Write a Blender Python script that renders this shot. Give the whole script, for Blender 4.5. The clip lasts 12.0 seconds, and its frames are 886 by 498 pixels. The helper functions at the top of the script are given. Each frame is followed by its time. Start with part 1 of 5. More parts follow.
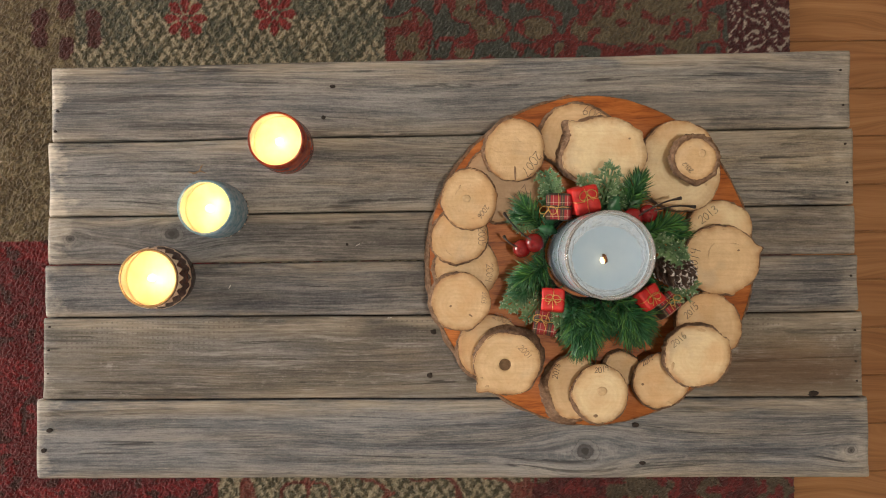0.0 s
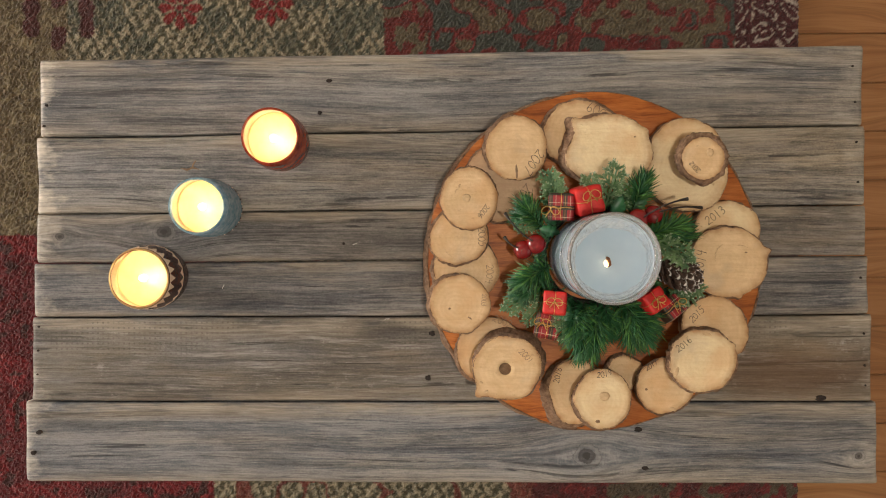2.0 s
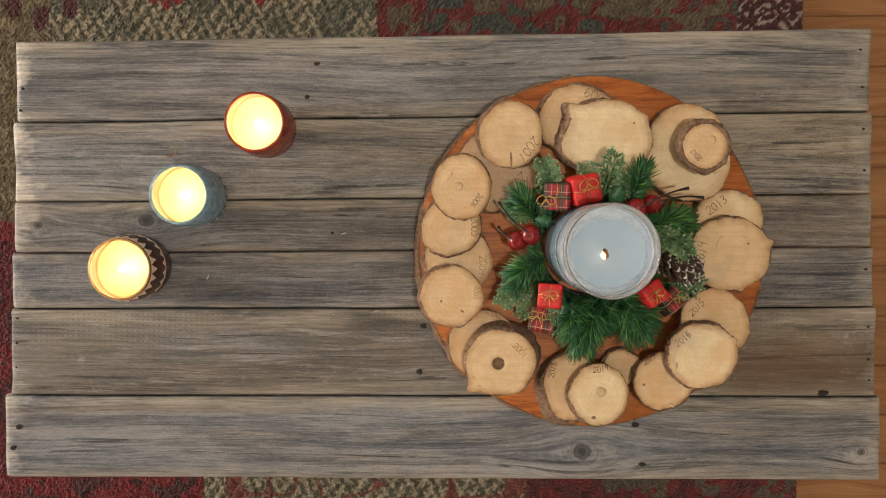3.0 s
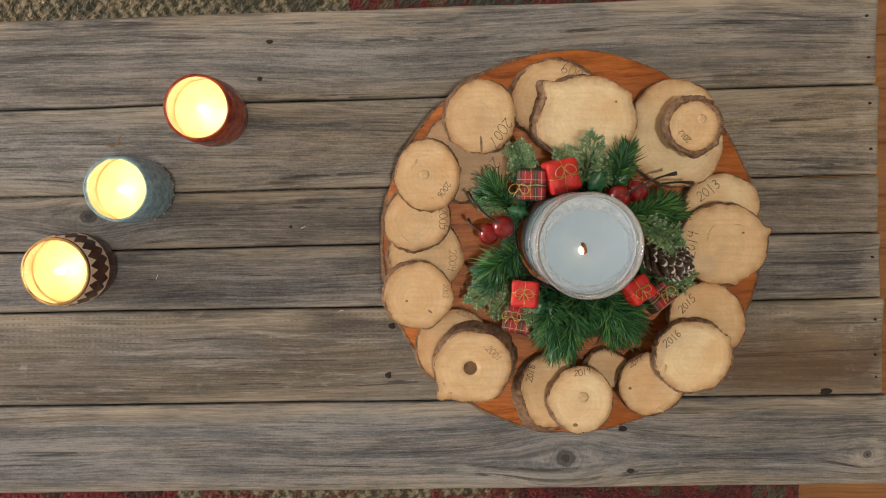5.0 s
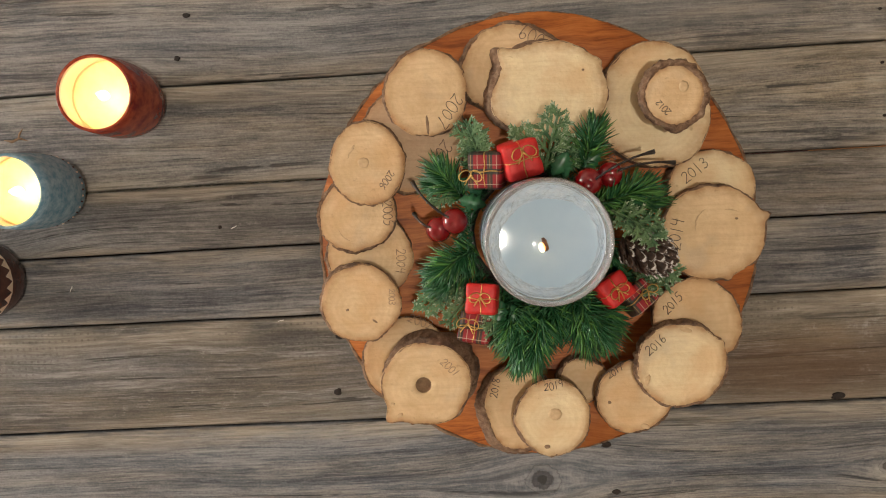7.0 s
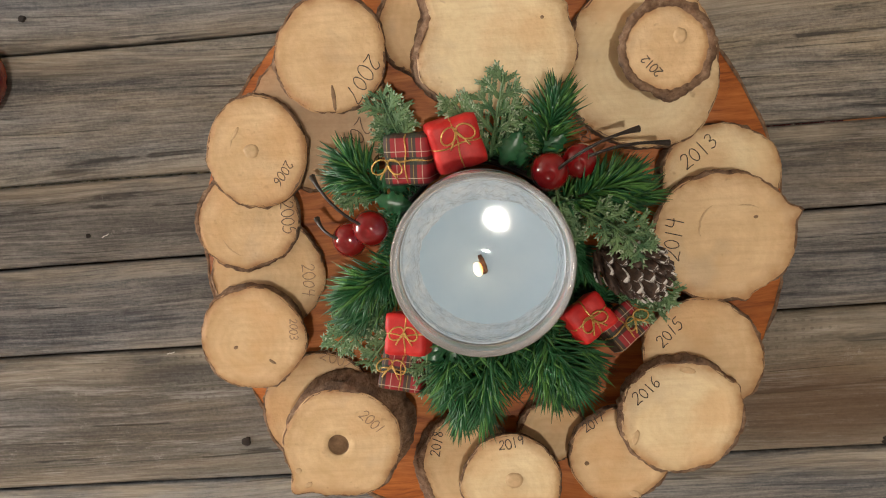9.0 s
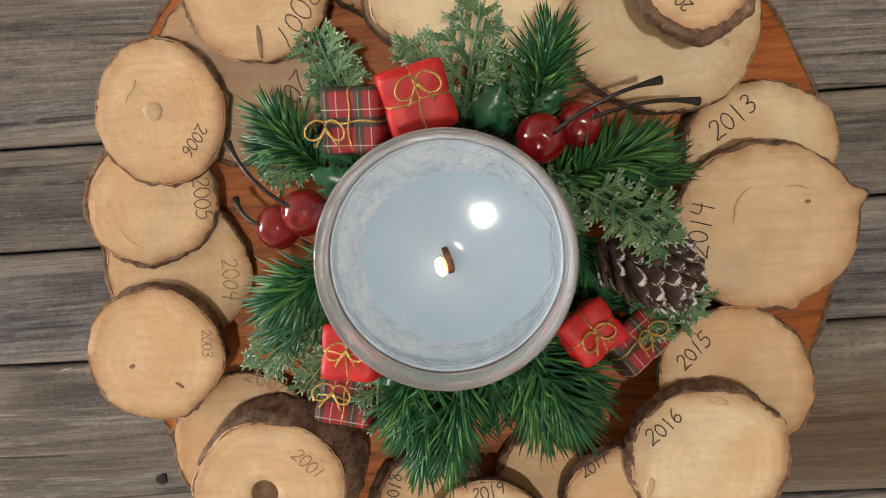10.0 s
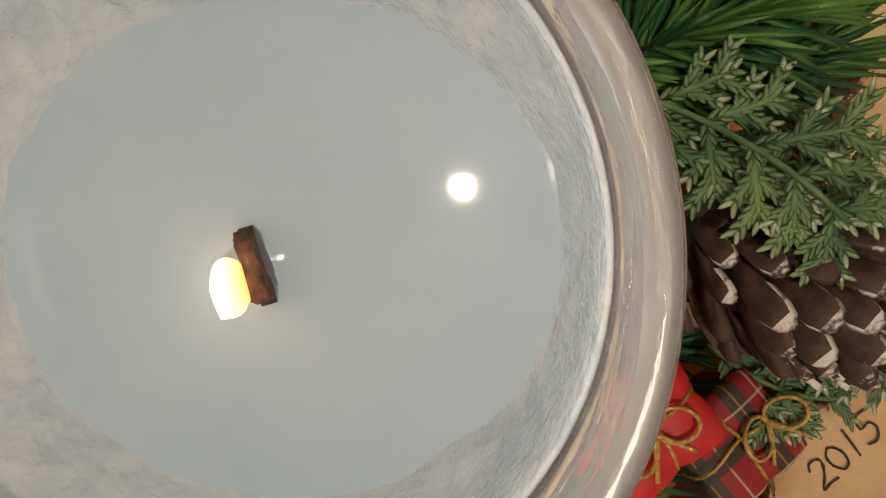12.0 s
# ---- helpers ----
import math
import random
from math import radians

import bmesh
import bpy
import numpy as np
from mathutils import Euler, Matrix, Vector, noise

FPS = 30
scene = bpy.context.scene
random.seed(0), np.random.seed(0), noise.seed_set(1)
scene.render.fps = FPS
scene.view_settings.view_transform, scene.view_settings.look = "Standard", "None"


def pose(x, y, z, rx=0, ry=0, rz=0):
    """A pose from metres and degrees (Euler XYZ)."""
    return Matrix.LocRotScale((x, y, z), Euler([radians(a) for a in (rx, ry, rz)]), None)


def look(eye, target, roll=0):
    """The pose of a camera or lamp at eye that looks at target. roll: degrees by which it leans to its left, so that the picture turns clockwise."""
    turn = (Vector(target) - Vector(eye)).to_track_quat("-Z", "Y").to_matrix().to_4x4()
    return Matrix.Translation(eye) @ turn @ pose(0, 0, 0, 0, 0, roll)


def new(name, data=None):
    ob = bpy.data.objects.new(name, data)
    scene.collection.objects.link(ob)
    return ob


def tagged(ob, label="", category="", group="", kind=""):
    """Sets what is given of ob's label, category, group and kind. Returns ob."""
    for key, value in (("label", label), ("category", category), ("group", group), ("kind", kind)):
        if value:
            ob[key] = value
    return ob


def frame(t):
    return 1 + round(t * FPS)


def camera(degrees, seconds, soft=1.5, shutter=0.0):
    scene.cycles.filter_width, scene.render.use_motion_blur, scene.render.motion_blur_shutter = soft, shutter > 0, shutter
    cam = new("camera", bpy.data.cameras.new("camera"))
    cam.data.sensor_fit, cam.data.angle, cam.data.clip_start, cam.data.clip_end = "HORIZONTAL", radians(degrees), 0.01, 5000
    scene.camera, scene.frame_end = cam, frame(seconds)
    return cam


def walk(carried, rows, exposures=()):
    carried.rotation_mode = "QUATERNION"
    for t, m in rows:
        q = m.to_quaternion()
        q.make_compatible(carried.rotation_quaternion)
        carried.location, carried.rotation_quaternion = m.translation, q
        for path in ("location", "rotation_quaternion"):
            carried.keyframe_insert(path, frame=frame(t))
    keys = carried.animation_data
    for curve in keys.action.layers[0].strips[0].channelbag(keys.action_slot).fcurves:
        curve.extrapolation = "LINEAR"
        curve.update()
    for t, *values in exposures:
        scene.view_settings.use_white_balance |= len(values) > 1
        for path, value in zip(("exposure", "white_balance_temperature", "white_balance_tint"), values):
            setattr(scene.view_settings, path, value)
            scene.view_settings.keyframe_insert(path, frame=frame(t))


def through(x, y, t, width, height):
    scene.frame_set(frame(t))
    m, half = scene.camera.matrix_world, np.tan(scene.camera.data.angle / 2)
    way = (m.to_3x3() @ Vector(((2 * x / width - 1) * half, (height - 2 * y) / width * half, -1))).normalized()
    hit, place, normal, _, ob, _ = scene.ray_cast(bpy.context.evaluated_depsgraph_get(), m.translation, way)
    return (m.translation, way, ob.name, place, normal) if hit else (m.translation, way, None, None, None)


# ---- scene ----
cam = camera(60.0, 12.0, soft=1.05)
PATH = [
    (0, -0.0070, -0.0016, 1.4385, 0.52, 0.10, -0.34),
    (0.5, -0.0066, -0.0010, 1.4387, 0.36, -0.02, -0.36),
    (1, -0.0051, 0.0006, 1.4349, 0.14, -0.05, -0.45),
    (1.5, -0.0053, 0.0055, 1.4261, 0.02, 0.04, -0.25),
    (2, -0.0047, 0.0138, 1.4132, -0.41, 0.17, -0.10),
    (2.5, -0.0004, 0.0190, 1.3960, -1.13, 0.12, -0.14),
    (3, 0.0025, 0.0221, 1.3816, -1.69, 0.02, 0.01),
    (5, 0.0418, 0.0366, 1.3058, -3.35, 0.25, -0.93),
    (5.5, 0.0526, 0.0351, 1.2814, -3.25, 0.29, -1.25),
    (6, 0.0660, 0.0358, 1.2581, -3.56, 0.45, -1.84),
    (6.5, 0.0832, 0.0365, 1.2294, -3.97, 0.78, -2.40),
    (7, 0.0991, 0.0414, 1.1971, -4.58, 0.88, -2.81),
    (9, 0.1644, 0.0520, 1.0229, -6.73, 2.20, -4.04),
    (9.5, 0.1719, 0.0406, 0.9648, -7.32, 1.66, -3.93),
    (10, 0.1738, 0.0345, 0.9092, -6.82, 1.39, -3.51),
    (10.5, 0.1855, 0.0304, 0.8474, -6.87, 0.96, -3.41),
    (11, 0.1904, 0.0128, 0.7859, -7.26, 0.18, -3.36),
    (11.5, 0.1924, 0.0153, 0.7424, -8.73, 0.55, -2.50),
    (12, 0.1924, 0.0108, 0.7082, -8.58, 0.45, -2.52),
]
EXPOSURES = [
    (0.0, 0.0, 6500, 10), (5.0, -0.02, 6500, 10), (7.0, -0.02, 6450, 10), (9.0, 0.04, 6350, 10), (9.5, 0.09, 6150, 10), (10.0, 0.10, 6050, 11),
    (10.5, 0.03, 6250, 12), (11.0, 0.06, 7000, 14), (11.5, 0.02, 7400, 15), (12.0, -0.08, 7300, 14),
]
walk(cam, [(t, pose(x, y, z, rx, ry, rz)) for t, x, y, z, rx, ry, rz in PATH], EXPOSURES)

# ---- world, room light ----
world = bpy.data.worlds.new("sky")
scene.world = world
world.use_nodes = True
wn = world.node_tree.nodes
sky = wn.new("ShaderNodeTexSky")
sky.sky_type, sky.sun_disc = "NISHITA", False
sky.sun_elevation, sky.sun_rotation = radians(30), radians(250)
world.node_tree.links.new(sky.outputs[0], wn["Background"].inputs[0])
wn["Background"].inputs[1].default_value = 0.1


def lamp(name, kind, place, power, color, size=0.1, size_y=None, aim=None):
    data = bpy.data.lights.new(name, kind)
    data.energy, data.color = power, color
    ob = new(name, data)
    if kind == "AREA":
        data.shape, data.size, data.size_y = "RECTANGLE" if size_y else "DISK", size, size_y or size
    else:
        data.shadow_soft_size = size
    ob.matrix_world = look(place, aim) if aim else pose(*place)
    return ob


WINDOW_POWER, CEILING_POWER, FLAME_POWER = 212.0, 12.2, 2.7
lamp("window_daylight", "AREA", (-5.46, 0.4, 1.4), WINDOW_POWER, (1.0, 0.95, 0.88), 2.4, 1.45, (0, 0.2, 0.6))
LAMP_SPOT = (0.22, -0.125)

# ---- materials ----


class Mat:
    """A node material, built by short calls."""

    def __init__(self, name, rough=0.6, metal=0.0, **other):
        self.m = bpy.data.materials.new(name)
        self.m.use_nodes = True
        self.t = self.m.node_tree
        self.b = self.t.nodes["Principled BSDF"]
        self.b.inputs["Roughness"].default_value = rough
        self.b.inputs["Metallic"].default_value = metal
        for k, v in other.items():
            self.b.inputs[k.replace("_", " ")].default_value = v
        self.co = self.t.nodes.new("ShaderNodeTexCoord").outputs["Object"]

    def node(self, kind, ins=(), out=0, **props):
        n = self.t.nodes.new("ShaderNode" + kind)
        for k, v in props.items():
            setattr(n, k, v)
        for k, v in (ins.items() if isinstance(ins, dict) else enumerate(ins)):
            self.put(n.inputs[k], v)
        return n.outputs[out]

    def put(self, socket, v):
        if isinstance(v, bpy.types.NodeSocket):
            self.t.links.new(v, socket)
        elif v is not None:
            if socket.type == "RGBA" and len(v) == 3:
                v = (*v, 1)
            socket.default_value = v

    def math(self, op, a, b=None, clamp=False):
        return self.node("Math", [a, b] if b is not None else [a], operation=op, use_clamp=clamp)

    def noise(self, scale, detail=4, co=None, rough=0.55, distort=0.0):
        return self.node("TexNoise", {"Vector": co or self.co, "Scale": scale, "Detail": detail, "Roughness": rough, "Distortion": distort})

    def stretch(self, x, y, z, co=None, shift=(0, 0, 0)):
        return self.node("Mapping", {"Vector": co or self.co, "Scale": (x, y, z), "Location": shift})

    def ramp(self, fac, *stops):
        n = self.t.nodes.new("ShaderNodeValToRGB")
        while len(n.color_ramp.elements) < len(stops):
            n.color_ramp.elements.new(0.5)
        for e, (p, c) in zip(n.color_ramp.elements, stops):
            e.position, e.color = p, (*(c if isinstance(c, tuple) else (c, c, c)), 1)
        self.put(n.inputs[0], fac)
        return n.outputs[0]

    def mix(self, fac, a, b, blend="MIX"):
        n = self.t.nodes.new("ShaderNodeMix")
        n.data_type, n.blend_type = "RGBA", blend
        for i, v in ((0, fac), (6, a), (7, b)):
            self.put(n.inputs[i], v)
        return n.outputs[2]

    def rand(self):
        return self.node("ObjectInfo", out="Random")

    def color(self, c):
        self.put(self.b.inputs["Base Color"], c)
        return self

    def rough(self, v):
        self.put(self.b.inputs["Roughness"], v)
        return self

    def bump(self, height, strength=0.5, dist=0.001):
        self.put(self.b.inputs["Normal"], self.node("Bump", {"Height": height, "Strength": strength, "Distance": dist}))
        return self


def weathered(name, seed, dark, mid, light, brown, knots=(), worn=0.53, scuff=0.5, dimples=False, stain=None, arcs=0.0, bleached=0.5):
    """Old barn board: silver grey, combed along x by the weather, bent round its knots."""
    m = Mat(name, 0.75)
    sep = m.t.nodes.new("ShaderNodeSeparateXYZ")
    m.put(sep.inputs[0], m.co)
    x, y = sep.outputs[0], sep.outputs[1]
    yy, dark_knot, halo = y, None, None
    for kx, ky, size in knots:
        dx = m.math("MULTIPLY", m.math("SUBTRACT", x, kx), 0.5)
        dy = m.math("SUBTRACT", y, ky)
        d = m.math("SQRT", m.math("ADD", m.math("MULTIPLY", dx, dx), m.math("MULTIPLY", dy, dy)))
        g = m.math("POWER", 2.718, m.math("MULTIPLY", m.math("POWER", m.math("DIVIDE", d, size * 2.3), 2.0), -1.0))
        yy = m.math("SUBTRACT", yy, m.math("MULTIPLY", m.math("MULTIPLY", dy, g), 0.85))
        rx = m.math("MULTIPLY", dx, 1.75)
        round_d = m.math("SQRT", m.math("ADD", m.math("MULTIPLY", rx, rx), m.math("MULTIPLY", dy, dy)))
        dd = m.math("DIVIDE", m.math("ADD", round_d, m.math("MULTIPLY", m.math("SUBTRACT", m.noise(110, 4), 0.5), size * 0.7)), size)
        k = m.ramp(dd, (0.22, 0.95), (0.30, 0.6), (0.55, 0.75), (0.62, 0.15), (0.90, 0.05), (0.97, 0.55), (1.06, 0.0))
        h = m.math("MULTIPLY", m.ramp(dd, (0.5, 0.0), (0.8, 1.0), (0.97, 0.4), (1.0, 0.0)), m.ramp(m.noise(70, 3), (0.35, 0.3), (0.6, 1.0)))
        dark_knot = k if dark_knot is None else m.mix(1.0, dark_knot, k, "LIGHTEN")
        halo = h if halo is None else m.mix(1.0, halo, h, "LIGHTEN")
    xs = m.math("ADD", x, seed * 3.1)
    comb = m.node("CombineXYZ", [xs, yy, seed * 1.7])
    sway = m.math("MULTIPLY", m.noise(1.0, 2, m.stretch(2.2, 9.0, 1, comb)), 0.030)
    comb = m.node("CombineXYZ", [xs, m.math("ADD", yy, sway), seed * 1.7])
    other = m.node("VectorMath", [comb, (7.7, 3.3, 1.0)], operation="ADD")
    strand = m.noise(1.0, 5, m.stretch(3.2, 150, 1, comb), 0.74)
    calm = m.ramp(m.noise(1.0, 3, m.stretch(3.0, 14, 1, comb), 0.6), (0.36, 0.35), (0.62, 1.25))
    strand = m.math("ADD", m.math("MULTIPLY", m.math("SUBTRACT", strand, 0.5), calm), 0.5)
    thread = m.noise(1.0, 4, m.stretch(16.0, 520, 1, comb), 0.78)
    pits = m.noise(1.0, 3, m.stretch(90, 800, 1, other), 0.75)
    speck = m.noise(420.0, 4, comb, 0.75)
    cloud = m.noise(1.0, 5, m.stretch(4.0, 17, 1, other), 0.68)
    blotch = m.noise(13.0, 6, comb, 0.72)
    tone = m.math("ADD", m.math("MULTIPLY", strand, 0.38), m.math("ADD", m.math("MULTIPLY", thread, 0.28), m.math("ADD", m.math("MULTIPLY", pits, 0.18), m.math("MULTIPLY", speck, 0.16))))
    tone = m.math("ADD", tone, m.math("MULTIPLY", m.math("SUBTRACT", cloud, 0.46), 0.40))

    def wood(d, c, l):
        return m.ramp(tone, (0.37, tuple(v * 0.55 for v in d)), (0.44, d), (0.51, c), (0.59, l), (0.72, tuple(min(1, v * 1.3) for v in l)))

    base = wood(dark, mid, light)
    fine = m.math("SUBTRACT", thread, 0.5)
    tan = m.ramp(m.math("ADD", m.math("ADD", m.noise(1.0, 5, m.stretch(2.6, 20, 1, comb), 0.66), m.math("MULTIPLY", x, 0.17)), m.math("MULTIPLY", fine, 0.25)), (0.44, 0.0), (0.72, 1.0))
    base = m.mix(m.math("MULTIPLY", tan, 0.75), base, wood(tuple(c * 0.5 for c in brown), brown, tuple(min(1, c * 1.5) for c in brown)))
    blue = m.ramp(m.math("ADD", m.noise(1.0, 5, m.stretch(3.4, 15, 1, other), 0.68), m.math("SUBTRACT", m.math("MULTIPLY", fine, 0.3), m.math("MULTIPLY", x, 0.17))), (0.42, 0.0), (0.72, 1.0))
    base = m.mix(m.math("MULTIPLY", blue, 0.7), base, wood((0.070, 0.078, 0.090), (0.140, 0.150, 0.168), (0.27, 0.28, 0.30)))
    silver = m.ramp(m.math("ADD", m.noise(1.0, 6, m.stretch(9, 70, 1, other), 0.75), m.math("MULTIPLY", fine, 0.5)), (0.56, 0.0), (0.70, 1.0))
    base = m.mix(m.math("MULTIPLY", silver, 0.6 * scuff), base, (0.42, 0.405, 0.38))
    if arcs:
        flat = m.math("FRACT", m.math("MULTIPLY", m.noise(1.0, 1, m.stretch(1.3, 7.0, 1, other), 0.4), 26.0))
        zone = m.ramp(m.noise(1.0, 2, m.stretch(2.0, 7.0, 1, comb)), (0.45, 0.0), (0.6, 1.0))
        base = m.mix(m.math("MULTIPLY", m.math("MULTIPLY", m.ramp(flat, (0.0, 1.0), (0.35, 0.0), (0.93, 0.1), (1.0, 1.0)), zone), arcs), base, tuple(c * 0.6 for c in mid))
    line = m.math("ABSOLUTE", m.math("SUBTRACT", m.noise(1.0, 2, m.stretch(0.8, 60, 1, comb), 0.5), 0.5))
    crack = m.math("MULTIPLY", m.ramp(line, (0.004, 1.0), (0.016, 0.0)), m.ramp(m.noise(1.0, 4, m.stretch(11, 60, 1, other), 0.65), (0.50, 0.0), (0.56, 1.0)))
    base = m.mix(m.math("MULTIPLY", crack, 0.8), base, tuple(c * 0.3 for c in dark))
    dirt = m.ramp(m.math("ADD", blotch, m.math("MULTIPLY", fine, 0.4)), (0.30, 1.0), (0.44, 0.0))
    base = m.mix(m.math("MULTIPLY", dirt, 0.45), base, tuple(c * 0.6 for c in dark))
    pale = m.ramp(m.math("ADD", m.noise(34.0, 7, comb, 0.8), m.math("MULTIPLY", fine, 0.4)), (0.61, 0.0), (0.72, 1.0))
    base = m.mix(m.math("MULTIPLY", pale, scuff * 0.6), base, (0.45, 0.43, 0.40))
    edge = m.node("Attribute", attribute_name="worn_edge", attribute_type="GEOMETRY", out="Fac")
    edge = m.math("MULTIPLY", edge, m.ramp(m.noise(1.0, 5, m.stretch(7, 40, 1, comb), 0.65), (0.40, 0.0), (0.58, 1.0)))
    base = m.mix(m.math("MULTIPLY", edge, 0.8), base, m.ramp(thread, (0.35, (0.27, 0.23, 0.17)), (0.65, (0.52, 0.46, 0.37))))
    if stain:
        sx, sy, wide, high = stain
        dx, dy = m.math("DIVIDE", m.math("SUBTRACT", x, sx), wide), m.math("DIVIDE", m.math("SUBTRACT", y, sy), high)
        far = m.math("ADD", m.math("ADD", m.math("MULTIPLY", dx, dx), m.math("MULTIPLY", dy, dy)), m.math("MULTIPLY", m.math("SUBTRACT", blotch, 0.5), 1.2))
        base = m.mix(m.math("MULTIPLY", m.ramp(far, (0.2, 1.0), (1.1, 0.0)), 0.6), base, (0.15, 0.085, 0.042))
    if dimples:
        k = 480.0
        dots = m.math("MULTIPLY", m.math("SINE", m.math("MULTIPLY", m.math("ADD", x, y), k)), m.math("SINE", m.math("MULTIPLY", m.math("SUBTRACT", x, y), k)))
        zone = m.math("MULTIPLY", m.ramp(m.noise(1.0, 3, m.stretch(7, 16, 1, comb)), (0.54, 0.0), (0.62, 1.0)), m.ramp(m.math("ADD", m.math("MULTIPLY", y, 10.0), 1.7), (0.3, 0.0), (0.5, 1.0)))
        base = m.mix(m.math("MULTIPLY", m.math("MULTIPLY", m.ramp(dots, (0.5, 0.0), (0.75, 1.0)), zone), m.ramp(speck, (0.4, 0.1), (0.6, 0.55))), base, (0.06, 0.05, 0.04))
    ends = m.math("SUBTRACT", m.math("ABSOLUTE", x), m.math("ADD", worn - 0.112, m.math("MULTIPLY", m.noise(1.0, 5, m.stretch(14, 26, 1, comb), 0.72), 0.175)))
    left_end = m.math("ADD", m.math("MULTIPLY", m.math("LESS_THAN", x, 0.0), bleached), 0.28)
    base = m.mix(m.math("MULTIPLY", m.ramp(m.math("ADD", m.math("MULTIPLY", ends, 34.0), m.math("MULTIPLY", fine, 0.8)), (0.0, 0.0), (1.0, 1.0)), left_end), base, m.ramp(thread, (0.35, (0.44, 0.40, 0.33)), (0.65, (0.74, 0.69, 0.60))))
    if dark_knot is not None:
        base = m.mix(m.math("MULTIPLY", halo, 0.35), base, tuple(c * 1.1 for c in light))
        base = m.mix(m.math("MULTIPLY", dark_knot, 0.95), base, (0.028, 0.025, 0.023))
    m.color(base)
    m.rough(m.ramp(blotch, (0.2, 0.5), (0.8, 0.8)))
    return m.bump(m.math("ADD", m.math("MULTIPLY", strand, 0.7), m.math("SUBTRACT", m.math("ADD", m.math("MULTIPLY", thread, 0.6), m.math("MULTIPLY", pits, 0.4)), m.math("MULTIPLY", crack, 0.9))), 0.7, 0.0013).m


def face_wood(name, c1, c2, c3):
    """Sawn end grain of a branch: faint rings, saw marks, pith."""
    m = Mat(name, 0.55)
    r = m.rand()
    wob = m.node("VectorMath", [m.co, m.node("VectorMath", [m.node("TexNoise", {"Vector": m.co, "Scale": 30.0, "Detail": 2.0}, out=1), (0.006, 0.006, 0.0)], operation="MULTIPLY")], operation="ADD")
    rings = m.node("TexWave", {"Vector": m.stretch(1, 1, 0, wob), "Scale": 60.0, "Distortion": 3.5, "Detail": 2.0, "Detail Scale": 3.0}, wave_type="RINGS", rings_direction="Z")
    blot = m.noise(38, 4, None, 0.6)
    base = m.mix(m.ramp(blot, (0.35, 0.0), (0.7, 1.0)), c1, c2)
    base = m.mix(m.math("MULTIPLY", rings, m.math("ADD", m.math("MULTIPLY", r, 0.16), 0.04)), base, c3)
    heart = m.node("VectorMath", [m.stretch(1, 1, 0, wob), (0.0, 0.0, 0.0)], out="Value", operation="DISTANCE")
    base = m.mix(m.math("MULTIPLY", m.ramp(m.math("MULTIPLY", heart, 40.0), (0.12, 1.0), (0.75, 0.0)), m.math("MULTIPLY", m.math("FRACT", m.math("MULTIPLY", r, 7.0)), 0.30)), base, (0.50, 0.30, 0.15))
    streak = m.noise(1.0, 3, m.stretch(16, 190, 1))
    base = m.mix(m.math("MULTIPLY", m.ramp(streak, (0.48, 0.0), (0.72, 1.0)), 0.34), base, c3)
    base = m.mix(m.math("MULTIPLY", m.ramp(m.noise(120, 2), (0.7, 0.0), (0.78, 1.0)), 0.5), base, (0.24, 0.13, 0.06))
    base = m.mix(m.math("MULTIPLY", m.math("POWER", r, 2.0), 0.3), base, (0.64, 0.41, 0.20))
    base = m.mix(m.math("MULTIPLY", m.ramp(m.noise(14, 5, None, 0.65), (0.45, 0.0), (0.7, 1.0)), 0.26), base, (0.52, 0.32, 0.16))
    big = m.noise(1.0, 3, m.node("VectorMath", [m.stretch(20, 20, 20), m.node("CombineXYZ", [m.math("MULTIPLY", r, 37.0), 0.0, 0.0])], operation="ADD"), 0.55)
    base = m.mix(m.math("MULTIPLY", m.ramp(big, (0.52, 0.0), (0.68, 1.0)), 0.42), base, (0.66, 0.37, 0.15))
    base = m.mix(m.math("MULTIPLY", m.ramp(big, (0.30, 1.0), (0.42, 0.0)), 0.4), base, (0.50, 0.41, 0.29))
    rimward = m.node("Attribute", attribute_name="rimward", attribute_type="GEOMETRY", out="Fac")
    rimward = m.math("MULTIPLY", rimward, m.ramp(m.noise(55, 4, None, 0.65), (0.3, 0.15), (0.65, 1.0)))
    base = m.mix(m.math("MULTIPLY", rimward, 0.9), base, (0.38, 0.18, 0.065))
    m.color(base)
    return m.bump(m.math("ADD", streak, m.noise(300, 3)), 0.5, 0.0009).m


def bark_mat():
    m = Mat("bark", 0.9)
    a = m.noise(160, 6, m.stretch(1, 1, 0.45), 0.7)
    b = m.noise(40, 3)
    base = m.ramp(a, (0.3, (0.085, 0.045, 0.026)), (0.5, (0.23, 0.135, 0.078)), (0.72, (0.38, 0.26, 0.17)))
    base = m.mix(m.math("MULTIPLY", m.ramp(b, (0.55, 0.0), (0.8, 1.0)), 0.45), base, (0.16, 0.14, 0.125))
    m.color(base)
    return m.bump(m.math("ADD", a, m.math("MULTIPLY", b, 1.5)), 1.0, 0.0035).m


